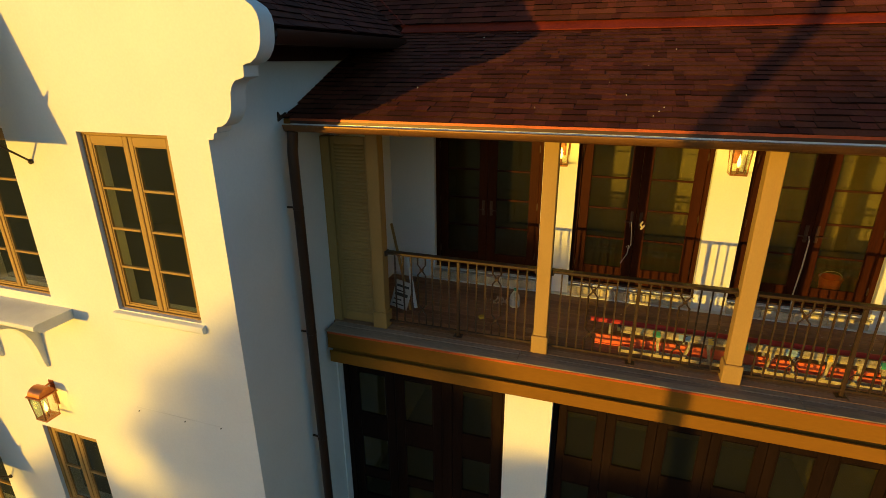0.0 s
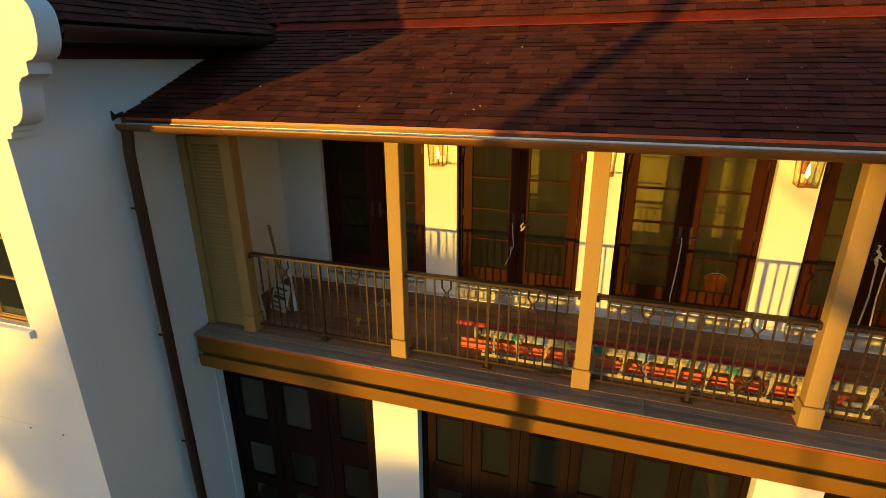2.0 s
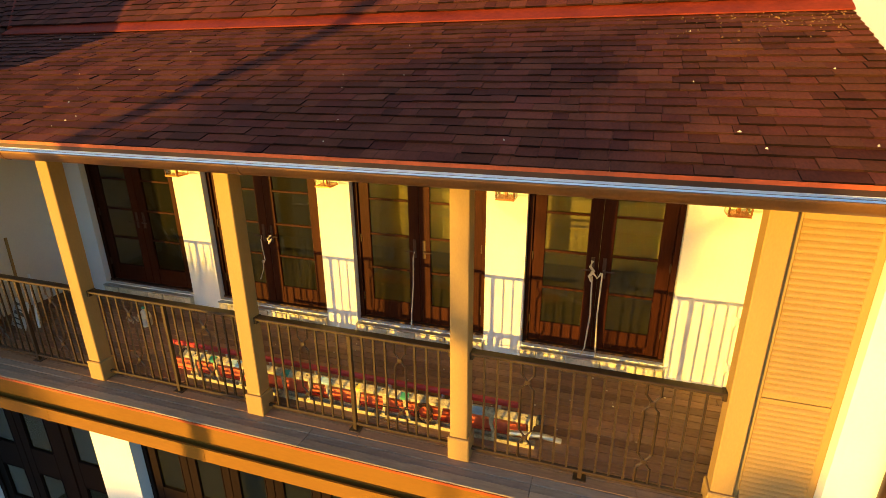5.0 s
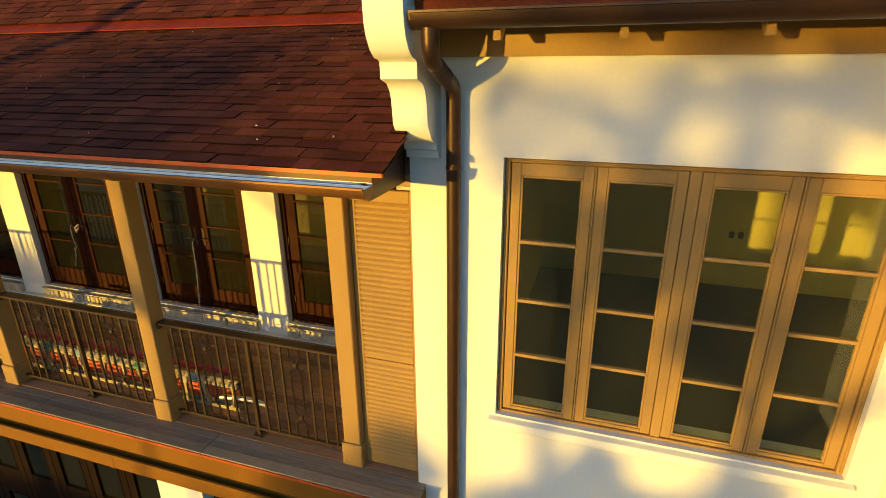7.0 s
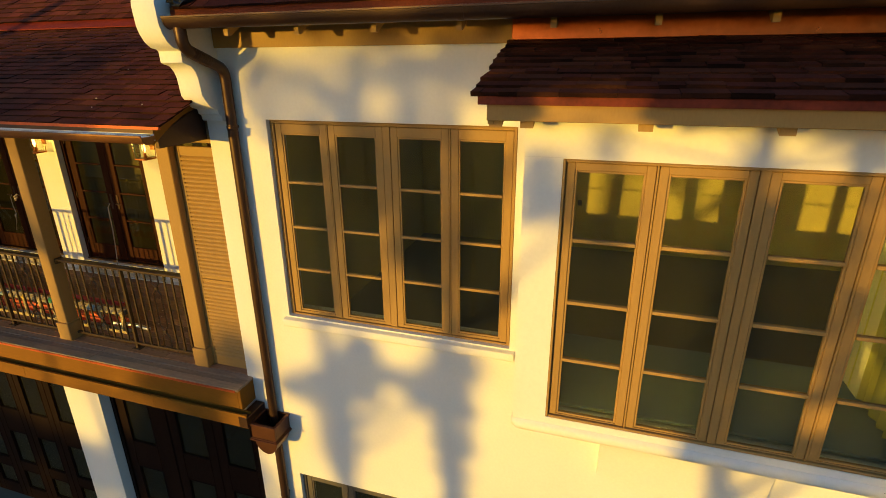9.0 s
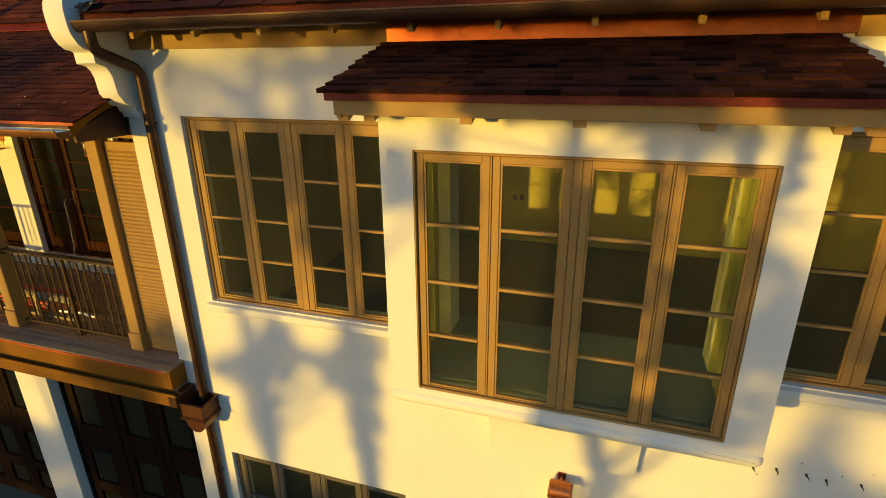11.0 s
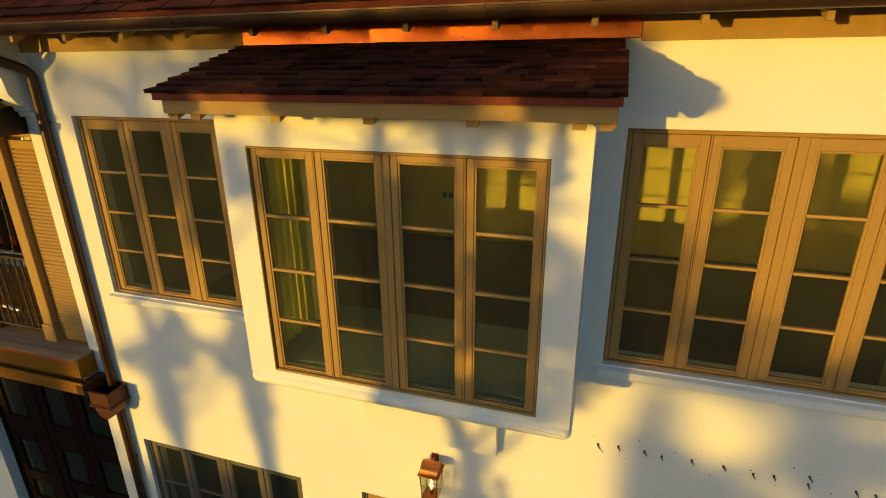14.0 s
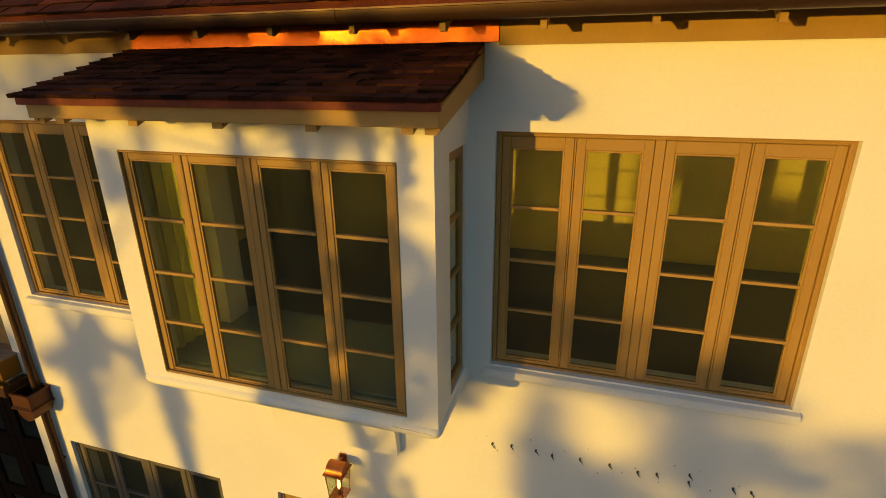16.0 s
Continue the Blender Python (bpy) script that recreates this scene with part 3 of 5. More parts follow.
window("window_4", W00, 2, 4, "taupe two-casement window with barred panes", y=WING_Y, sill=False, stile=0.075)
window("window_5", LOWL, 2, 2, "taupe ground floor casement window", y=WING_Y, sill=False)
window("window_8", LOWLL, 2, 2, "taupe low casement window under an awning", y=WING_Y, sill=False)
window("window_6", LOWR, 4, 2, "dark taupe low four-casement window", sill=False, mat=DARKTRIM)
window("window_7", LOWM, 2, 2, "taupe ground floor door window", sill=False)

# bay window
BAY = (10.13, 13.0, 5.10)
BW = (10.385, 12.74, 4.56, 6.585)
bay = thing("bay_window", (11.56, 5.1, 4.4), "white stucco bay window with taupe casements under a shingled roof", "bay window", kind="structure")
part("front_wall", wall_xz(BAY[0], BAY[1], 4.5, 6.99, BAY[2], BAY[2] + 0.16, [BW]), STUCCO, bay)
for sx in (BAY[0], BAY[1] - 0.10):
    bm = wall_xz(5.26, 6.0, 4.5, 6.99, 0, 0.10, [(5.45, 5.90, 4.57, 6.60)])
    for v in bm.verts:
        v.co = Vector((sx + v.co.y, v.co.x, v.co.z))
    part("side_wall", bm, STUCCO, bay)
    out = 1 if sx > 11 else -1
    face = BAY[1] - 0.02 if out > 0 else BAY[0] + 0.02
    lo, hi = (face - 0.05, face) if out > 0 else (face, face + 0.05)
    side = part("side_casement", B((lo, hi, 5.452, 5.52, 4.572, 6.598), (lo, hi, 5.83, 5.898, 4.572, 6.598), (lo, hi, 5.52, 5.83, 4.572, 4.66), (lo, hi, 5.52, 5.83, 6.52, 6.598), c=0.004), TRIM, bay)
    for k in range(4):
        z = 4.66 + 0.465 * k
        if k:
            part("glazing_bar", B((lo, hi, 5.52, 5.83, z - 0.013, z + 0.013)), TRIM, side)
        p = part("pane", B(((lo + hi) / 2 - 0.003, (lo + hi) / 2 + 0.003, 5.52, 5.83, z + (0.013 if k else 0), z + 0.465 - (0.013 if k < 3 else 0))), PANE, side)
        p.visible_shadow = False
part("joint_line", B((BAY[0] + 0.002, BW[0], BAY[2] - 0.0015, BAY[2] + 0.02, 6.588, 6.592), (BW[1], BAY[1] - 0.002, BAY[2] - 0.0015, BAY[2] + 0.02, 6.588, 6.592)), SILL, bay)
bm = bmesh.new()
def slab_ring(inset, zz):
    """A ring of the base slab with rounded front corners."""
    r, x0, x1, y0 = 0.06, BAY[0] - 0.02 + inset, BAY[1] + 0.02 - inset, 5.075 + inset
    pts = [(x0, 6.0)] + [(x0 + r - r * math.cos(radians(a)), y0 + r - r * math.sin(radians(a))) for a in (0, 30, 60, 90)]
    pts += [(x1 - r + r * math.sin(radians(a)), y0 + r - r * math.cos(radians(a))) for a in (0, 30, 60, 90)] + [(x1, 6.0)]
    return [bm.verts.new((u, v, zz)) for u, v in pts]


rings = [slab_ring(i, 4.45 + zz) for i, zz in ((0.024, 0.05), (0.008, 0.036), (0.0, 0.01), (0.004, -0.022), (0.018, -0.046), (0.045, -0.06))]
for lower, upper in zip(rings, rings[1:]):
    for k in range(len(lower)):
        bm.faces.new((lower[k], lower[(k + 1) % len(lower)], upper[(k + 1) % len(lower)], upper[k]))
bm.faces.new(rings[0])
bm.faces.new(rings[-1][::-1])
part("base_slab", bm, STUCCO, bay, "rounded white base slab", smooth=True)
part("window_seat", B((BAY[0] + 0.102, BAY[1] - 0.102, 5.262, 6.42, 4.574, 4.604), c=0.006), SEAT, bay, "grey-green painted seat inside the bay")
bm = bmesh.new()
tube(bm, [(12.62, 5.0765, 4.47), (12.70, 5.0755, 4.464), (12.76, 5.0755, 4.467), (12.83, 5.0753, 4.459), (12.90, 5.0753, 4.461), (12.96, 5.076, 4.452)], 0.0012, 4)
part("hairline_crack", bm, INK, bay, "hairline crack in the plaster")
bw = window("bay_front_casements", BW, 4, 4, "taupe four-casement window in the bay", y=BAY[2], border=0.02, reveal=0.0, sill=False, stile=0.075, low=0.05, top=0.09, middle=0.055)
for o in list(bw.children):
    o.parent = bay
    o.location = bw.location - bay.location
bpy.data.objects.remove(bw)
bm = bmesh.new()
prism(bm, [(6.0, 4.39), (5.22, 4.39), (5.22, 4.30)] + [(5.22 + 0.68 * math.sin(radians(a)), 4.30 - 0.92 * (1 - math.cos(radians(a)))) for a in (10, 20, 30, 40, 50, 60, 70, 80)] + [(5.9, 3.38), (6.0, 3.36)], "x", 10.85, 12.29)
part("corbel", bm, STUCCO, bay, "wide curved white stucco corbel", smooth=True)

# bay roof: copper apron, fascia, barge boards, rafter tails
BR = (9.84, 13.16, 4.78, 7.01, 5.99, 7.355)
bay_roof = thing("bay_roof", (11.5, 4.8, 6.85), "small lean-to roof of dark shingles over the bay window", "roof", kind="structure")
bm = bmesh.new()
prism(bm, [(4.80, 6.94), (4.80, 6.985), (6.0, 7.325), (6.0, 7.27)], "x", 9.88, 13.12)
part("roof_deck", bm, FASCIA, bay_roof)
part("fascia_board", B((9.93, 13.12, 4.825, 4.86, 6.845, 6.955), c=0.003), TRIM, bay_roof)
for x in (9.93, 13.085):
    bm = bmesh.new()
    prism(bm, [(4.86, 6.82), (4.86, 6.952), (6.0, 7.27), (6.0, 7.08)], "x", x, x + 0.035)
    part("barge_board", bm, TRIM, bay_roof)
part("drip_edge", B((9.88, 13.14, 4.795, 4.822, 6.942, 6.99)), DARKCOPPER, bay_roof, "copper drip edge")
for x in (9.975, 10.17, 10.85, 11.56, 12.265, 12.91, 13.06):
    bm = bmesh.new()
    prism(bm, [(4.87, 6.80), (4.87, 6.95), (5.11, 7.0), (5.11, 6.90)], "x", x - 0.04, x + 0.04)
    part("rafter_tail", bm, TRIM, bay_roof)
part("apron_flashing", B((9.86, 13.24, 5.945, 5.998, 7.335, 7.50), c=0.004), COPPER, bay_roof, "bright hammered copper flashing")

# balcony french doors
def french_door(name, x0, x1, z0, z1, y, label):
    d = thing(name, ((x0 + x1) / 2, y, z0), label, "door", kind="structure")
    part("door_frame", B((x0, x0 + 0.06, y, y + 0.12, z0, z1), (x1 - 0.06, x1, y, y + 0.12, z0, z1), (x0 + 0.06, x1 - 0.06, y, y + 0.12, z1 - 0.06, z1), c=0.005), MAHOGANY, d)
    part("threshold", B((x0, x1, y - 0.02, y + 0.12, z0 - 0.004, z0 + 0.03), c=0.004), BRONZE, d)
    mid = (x0 + x1) / 2
    for i, (a, b) in enumerate(((x0 + 0.063, mid - 0.002), (mid + 0.002, x1 - 0.063))):
        stile, bot, top = 0.145, 0.27, 0.14
        f = y + 0.03
        lo, hi = z0 + 0.035, z1 - 0.063
        leaf = part("door_leaf", B((a, a + stile, f, f + 0.045, lo, hi), (b - stile, b, f, f + 0.045, lo, hi), (a + stile, b - stile, f, f + 0.045, lo, lo + bot), (a + stile, b - stile, f, f + 0.045, hi - top, hi), c=0.006), MAHOGANY, d)
        g0, g1, c, e = a + stile, b - stile, lo + bot, hi - top
        h = (e - c) / 4
        for r in range(4):
            if r:
                part("glazing_bar", B((g0, g1, f - 0.003, f + 0.04, c + r * h - 0.014, c + r * h + 0.014), c=0.003), MAHOGANY, leaf)
            p = part("pane", B((g0, g1, f + 0.02, f + 0.026, c + r * h + (0.014 if r else 0), c + (r + 1) * h - (0.014 if r < 3 else 0))), DARKPANE, leaf)
            p.visible_shadow = False
        hx = a + 0.004 if i == 0 else b - 0.004
        for z in (lo + 0.25, lo + 1.1, hi - 0.3):
            part("hinge", B((hx - 0.012, hx + 0.012, f - 0.014, f + 0.004, z, z + 0.11), c=0.003), BRONZE, leaf, "bronze hinge")
        gx = b - 0.065 if i == 0 else a + 0.065
        bm = B((gx - 0.022, gx + 0.022, f - 0.012, f, lo + 0.95, lo + 1.2), c=0.003)
        tube(bm, [(gx, f - 0.005, lo + 1.05), (gx, f - 0.055, lo + 1.05), (gx + (-0.12 if i == 0 else 0.12), f - 0.06, lo + 1.05)], 0.009, 6)
        part("door_handle", bm, BRONZE, leaf, "bronze lever handle on a tall plate")
    return d


for i, (a, b) in enumerate(DOORS):
    french_door(f"door_{i + 1}", a + 0.004, b - 0.004, DOOR_BOT, DOOR_TOP, DOOR_Y + 0.09, "mahogany french doors with barred glass")


# ground floor folding doors
def folding_doors(name, x0, x1, leaves, st, label):
    """Glazed leaves (from, to) in one frame; st: the width of their stiles. Wider gaps between leaves are filled by mullions."""
    d = thing(name, ((x0 + x1) / 2, FRONT_Y + 0.2, 0.06), label, "door", kind="structure")
    y, top = FRONT_Y + 0.16, 2.955
    part("door_frame", B((x0, leaves[0][0], y - 0.02, y + 0.1, 0.06, top), (leaves[-1][1], x1, y - 0.02, y + 0.1, 0.06, top), (leaves[0][0], leaves[-1][1], y - 0.02, y + 0.1, top - 0.08, top), c=0.005), SHADEWOOD, d)
    for (_, a), (b, _) in zip(leaves, leaves[1:]):
        if b - a > 0.05:
            part("mullion", B((a, b, y - 0.015, y + 0.09, 0.06, top - 0.08), c=0.006), SHADEWOOD, d)
    for a, b in leaves:
        a, b = a + 0.003, b - 0.003
        rows = ((0.30, 0.70), (0.88, 1.53), (1.975, 2.745))
        bm = B((a, a + st, y, y + 0.05, 0.07, top - 0.083), (b - st, b, y, y + 0.05, 0.07, top - 0.083), c=0.006)
        zs = [0.07] + [z for r in rows for z in r] + [top - 0.083]
        for lo, hi in zip(zs[::2], zs[1::2]):
            box(bm, a + st, b - st, y, y + 0.05, lo, hi, c=0.006)
        leaf = part("door_leaf", bm, SHADEWOOD, d)
        for lo, hi in rows:
            p = part("pane", B((a + st, b - st, y + 0.02, y + 0.026, lo, hi)), DARKPANE, leaf)
            p.visible_shadow = False
            part("glazing_bead", B((a + st, a + st + 0.012, y - 0.004, y + 0.02, lo, hi), (b - st - 0.012, b - st, y - 0.004, y + 0.02, lo, hi), (a + st + 0.012, b - st - 0.012, y - 0.004, y + 0.02, lo, lo + 0.012), (a + st + 0.012, b - st - 0.012, y - 0.004, y + 0.02, hi - 0.012, hi)), SHADEWOOD, leaf)
    return d


width = (3.98 - 0.148) / 6
LEAVES = (((-3.585, -2.82), (-2.82, -2.05), (-1.893, -1.14)),
          tuple((-0.356 + k * width, -0.356 + (k + 1) * width) for k in range(6)),
          ((4.26, 5.01), (5.17, 5.94), (5.94, 6.71)))
for i, ((a, b), leaves) in enumerate(zip(GDOORS, LEAVES)):
    folding_doors(f"door_{i + 5}", a + 0.004, min(b, END_X) - 0.004, leaves, 0.115 if i == 1 else 0.145, "mahogany folding doors with square panes, coloured dark as in shade")

# pale stone curb below the balcony doors, piece by piece
curb = thing("door_curb", (1.5, 7.9, DECK_Z), "pale stone step along the balcony doors", "step", kind="structure")
for a, b in DOORS:
    x = a + 0.002
    while x < b:
        w = random.choice((0.16, 0.2, 0.3, 0.42))
        end_x = b if x + w > b - 0.1 else x + w
        part("curb_stone", B((x, end_x - 0.006, 7.935 + random.uniform(-0.014, 0.008), 7.999, DECK_Z + 0.02, 3.826 + random.uniform(-0.012, 0.0)), c=0.007), STONE, curb)
        x = end_x
    part("sill_plate", B((a + 0.002, b - 0.002, 7.918, 7.999, 3.829, 3.848), c=0.004), ALU, curb, "dull metal door sill")
part("base_strip", B((-3.54, END_X - 0.003, 7.91, 7.9985, DECK_Z, DECK_Z + 0.019), c=0.005), SILL, curb, "white strip along the foot of the wall")

# ================= gutters and pipes =================
def gutter_body(bm, a, b, y_back, z_top, width, depth, along="x"):
    """Half-round trough with a rolled front lip, drawn from a to b."""
    n, t = 8, 0.006
    cy, r = y_back - width / 2, width / 2
    outer = [(cy + r * math.cos(radians(-180 * i / n)), z_top + depth * math.sin(radians(-180 * i / n))) for i in range(n + 1)]
    inner = [(cy + (r - t) * math.cos(radians(-180 * i / n)), z_top + (depth - t) * math.sin(radians(-180 * i / n))) for i in range(n + 1)]
    lip = [(cy - r - 0.012, z_top + 0.002), (cy - r - 0.012, z_top + 0.014), (cy - r + 0.004, z_top + 0.016)]
    prism(bm, outer + lip + inner[::-1], along, a, b)


def gutter(name, x0, x1, y_back, z_top, width, depth, label, joints, lined=True, mat=None):
    mat = mat or BRONZE
    g = thing(name, ((x0 + x1) / 2, y_back, z_top), label, "gutter", kind="structure")
    bm = bmesh.new()
    gutter_body(bm, x0, x1, y_back, z_top, width, depth)
    part("trough", bm, mat, g, smooth=True)
    n = 8
    lin = [(y_back - width / 2 + (width / 2 - 0.009) * math.cos(radians(-180 * i / n)), z_top - 0.004 + (depth - 0.012) * math.sin(radians(-180 * i / n))) for i in range(n + 1)]
    lin2 = [(u, v + 0.0025) for u, v in lin]
    bm = bmesh.new()
    prism(bm, lin + lin2[::-1], "x", x0 + 0.01, x1 - 0.01)
    part("lining", bm, TIN if lined else mat, g, "bare metal inside", smooth=True)
    for x in (x0, x1 - 0.008):
        bm = bmesh.new()
        prism(bm, [(y_back - width / 2 + (width / 2 + 0.003) * math.cos(radians(-180 * i / n)), z_top + (depth + 0.003) * math.sin(radians(-180 * i / n))) for i in range(n + 1)], "x", x - 0.002, x + 0.01)
        part("end_cap", bm, mat, g)
    for x in joints:
        bm = bmesh.new()
        gutter_body(bm, x - 0.022, x + 0.022, y_back + 0.003, z_top + 0.001, width + 0.008, depth + 0.006)
        part("joint_band", bm, mat, g, smooth=True)
    return g


gutter("gutter_balcony", -3.60, 6.84, 5.29, 6.588, 0.145, 0.068, "bronze half-round gutter along the balcony roof", (-2.2, 0.15, 2.5, 4.9), mat=GUTTERCOPPER)
# flat-fronted gutter below the balcony edge
g = thing("gutter_lower", (1.7, 5.748, 3.37), "brown flat-fronted gutter below the balcony edge", "gutter", kind="structure")
bm = bmesh.new()
prism(bm, [(5.748, 3.37), (5.748, 3.20), (5.672, 3.183), (5.662, 3.195), (5.662, 3.36), (5.652, 3.366), (5.652, 3.376), (5.674, 3.376), (5.674, 3.22), (5.740, 3.226), (5.740, 3.37)], "x", -3.58, 6.985)
part("trough", bm, FASCIA, g)
part("outlet_pan", B((6.873, 6.992, 5.655, 5.99, 3.20, 3.335), c=0.004), BRONZE, g)
for x in (-1.2, 1.1, 3.4, 5.6):
    part("joint_band", B((x - 0.03, x + 0.03, 5.6595, 5.664, 3.19, 3.364)), FASCIA, g)
    part("drip_stub", B((x - 0.30, x - 0.25, 5.675, 5.695, 3.172, 3.19)), BRONZE, g)
gutter("gutter_right_wing", 7.06, 24, 5.515, 7.535, 0.135, 0.082, "bronze half-round gutter along the long eave", (9.6, 12.2, 14.8, 17.4))
g = thing("gutter_left_wing", (-3.1, 5.8, 7.55), "dark bronze gutter of the gabled wing", "gutter", kind="structure")
bm = bmesh.new()
gutter_body(bm, WING_Y + 0.24, 7.45, -3.12, 7.545, -0.15, 0.12, along="y")
part("trough", bm, BRONZE, g, smooth=True)
part("back_board", B((-3.16, -3.125, WING_Y + 0.24, 7.45, 7.42, 7.555)), BRONZE, g)


def bend(points, r=0.08, n=4):
    """A path with its corners rounded."""
    pts = [Vector(p) for p in points]
    out = [pts[0]]
    for a, b, c in zip(pts, pts[1:], pts[2:]):
        p, q = b + (a - b).normalized() * r, b + (c - b).normalized() * r
        out += [p.lerp(b, i / n).lerp(b.lerp(q, i / n), i / n) for i in range(n + 1)]
    return out + [pts[-1]]


bm = bmesh.new()
prism(bm, [(5.20, 6.63), (5.36, 6.69), (5.35, 6.72), (5.25, 6.69), (5.205, 6.74)], "x", -3.698, -3.68)
solid("kick_out_flashing", bm, BRONZE, "small dark upturned flashing at the roof corner", "flashing", kind="structure")
pipe = thing("downspout", (-3.545, 5.205, 0.0), "dark bronze round downspout on the white side wall", "downspout", kind="structure")
bm = bmesh.new()
tube(bm, bend([(-3.53, 5.22, 6.53), (-3.53, 5.22, 6.44), (-3.545, 5.205, 6.3), (-3.545, 5.205, 0.06)]), 0.062, 12)
part("pipe", bm, BRONZE, pipe, smooth=True)
for z in (5.6, 3.9, 2.2):
    bm = bmesh.new()
    lathe(bm, -3.545, 5.205, [(0.063, z), (0.0665, z + 0.004), (0.0665, z + 0.026), (0.063, z + 0.03)], 16)
    box(bm, -3.70, -3.60, 5.195, 5.215, z + 0.005, z + 0.025)
    part("strap", bm, BRONZE, pipe, smooth=True)

pipe = thing("downspout", (7.152, 5.93, 0.0), "dark bronze round downspout beside the end gable", "downspout", kind="structure")
bm = bmesh.new()
tube(bm, bend([(7.155, 5.455, 7.465), (7.155, 5.46, 7.30), (7.152, 5.93, 7.13), (7.152, 5.93, 3.1)], 0.09, 6), 0.051, 14)
part("pipe", bm, BRONZE, pipe, smooth=True)
bm = bmesh.new()
for i in range(9):
    f = i / 8
    p = Vector((7.155, 5.545, 7.269)).lerp(Vector((7.153, 5.73, 7.202)), f)
    tube(bm, [p - Vector((-0.001, 0.006, -0.002)), p + Vector((-0.001, 0.006, -0.002))], 0.054, 14)
part("crimped_elbow", bm, BRONZE, pipe, smooth=True)
bm = bmesh.new()
tube(bm, [(7.152, 5.93, 2.85), (7.152, 5.93, 0.06)], 0.051, 14)
part("lower_pipe", bm, BRONZE, pipe, smooth=True)
for z in (6.58, 2.0):
    bm = bmesh.new()
    lathe(bm, 7.152, 5.93, [(0.052, z), (0.055, z + 0.004), (0.055, z + 0.026), (0.052, z + 0.03)], 16)
    box(bm, 7.13, 7.175, 5.96, 6.0, z + 0.003, z + 0.027)
    part("strap", bm, BRONZE, pipe, smooth=True)
head = thing("leader_head", (7.2, 5.8, 2.8), "dark bronze leader head below the balcony gutter", "leader head", kind="structure")
bm = bmesh.new()
for lo, hi, g0 in ((3.05, 3.23, 0.0), (3.22, 3.245, 0.016), (3.015, 3.035, 0.022), (3.035, 3.05, 0.01)):
    x0, x1, y0, y1 = 6.995 - g0, 7.315 + g0, 5.70 - g0, 5.99
    for b in ((x0, x1, y0, y0 + 0.02 + g0, lo, hi), (x0, x1, y1 - 0.02, y1, lo, hi), (x0, x0 + 0.02 + g0, y0 + 0.02 + g0, y1 - 0.02, lo, hi), (x1 - 0.02 - g0, x1, y0 + 0.02 + g0, y1 - 0.02, lo, hi)):
        box(bm, *b, c=0.003)
part("box", bm, HEADCOPPER, head)
bm = bmesh.new()
prism(bm, [(7.0, 3.015)] + [(7.155 + 0.15 * math.cos(radians(a)), 3.015 + 0.19 * math.sin(radians(a))) for a in range(200, 341, 20)] + [(7.31, 3.015)], "y", 5.72, 5.98)
part("rounded_base", bm, HEADCOPPER, head, smooth=True)

# crumpled sheet tucked where the eave meets the gable
bm = bmesh.new()
bmesh.ops.create_icosphere(bm, subdivisions=3, radius=1.0)
crumple = random.Random(5)
for v in bm.verts:
    f = 1 + crumple.uniform(-0.35, 0.25)
    v.co = Vector((7.165 + 0.12 * v.co.x * f, 5.53 + 0.10 * v.co.y * f, 7.655 + 0.055 * v.co.z * f))
solid("crumpled_flashing", bm, CRUMPLE, "crumpled dark metal sheet tucked into the eave corner", "flashing", kind="structure")

# rafter tails of the long eave
for i in range(25):
    x = 7.508 + 0.6765 * i
    bm = bmesh.new()
    prism(bm, [(5.58, 7.398), (5.58, 7.50), (5.80, 7.50), (5.72, 7.46), (5.62, 7.398)], "x", x - 0.021, x + 0.021)
    solid("rafter_tail", bm, TRIM, "taupe rafter tail under the long eave", "rafter tail", "rafter tails under the long eave", at=(x, 5.58, 7.398))

# ================= balcony woodwork =================
post = thing("porch_post", (POSTS[0], 6.10, DECK_Z), "square taupe porch post on a plinth", "post", "porch posts")
x, z = POSTS[0], DECK_Z
part("shaft", B((x - 0.085, x + 0.085, 6.015, 6.185, z + 0.25, 6.41), c=0.008), TRIM, post)
part("plinth", B((x - 0.105, x + 0.105, 5.995, 6.205, z, z + 0.25), c=0.01), TRIM, post)
for x in POSTS[1:]:
    copy_thing(post, pose(x, 6.10, DECK_Z))


def shutter(x0, x1, y, z0, z1, label):
    s = thing("louvred_shutter", ((x0 + x1) / 2, y, z0), label, "shutter", "louvred shutters")
    mid = z0 + 0.43 * (z1 - z0)
    st = 0.055
    part("shutter_frame", B((x0, x0 + st, y, y + 0.05, z0, z1), (x1 - st, x1, y, y + 0.05, z0, z1), (x0 + st, x1 - st, y, y + 0.05, z0, z0 + 0.12),
                            (x0 + st, x1 - st, y, y + 0.05, z1 - 0.1, z1), (x0 + st, x1 - st, y, y + 0.05, mid - 0.045, mid - 0.003), (x0 + st, x1 - st, y, y + 0.05, mid + 0.003, mid + 0.045), c=0.005), TRIM, s)
    # dark sheet added behind the slats to stand for the shade in their gaps
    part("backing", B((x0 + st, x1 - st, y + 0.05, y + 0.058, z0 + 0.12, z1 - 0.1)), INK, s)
    me = None
    for lo, hi in ((z0 + 0.12, mid - 0.045), (mid + 0.045, z1 - 0.1)):
        n = int((hi - lo) / 0.047)
        for k in range(n):
            z = lo + (k + 0.5) * (hi - lo) / n
            if me is None:
                bm = bmesh.new()
                prism(bm, [(0.010, -0.028), (0.002, -0.029), (-0.005, -0.024), (-0.006, -0.014), (-0.001, -0.003), (0.024, 0.021), (0.034, 0.016)], "x", x0 + st - (x0 + x1) / 2, x1 - st - (x0 + x1) / 2)
                me = finish(bm, "slat", TRIM)
            o = new("slat", me)
            o.parent = s
            o.location = (0, 0, z - z0)
    return s


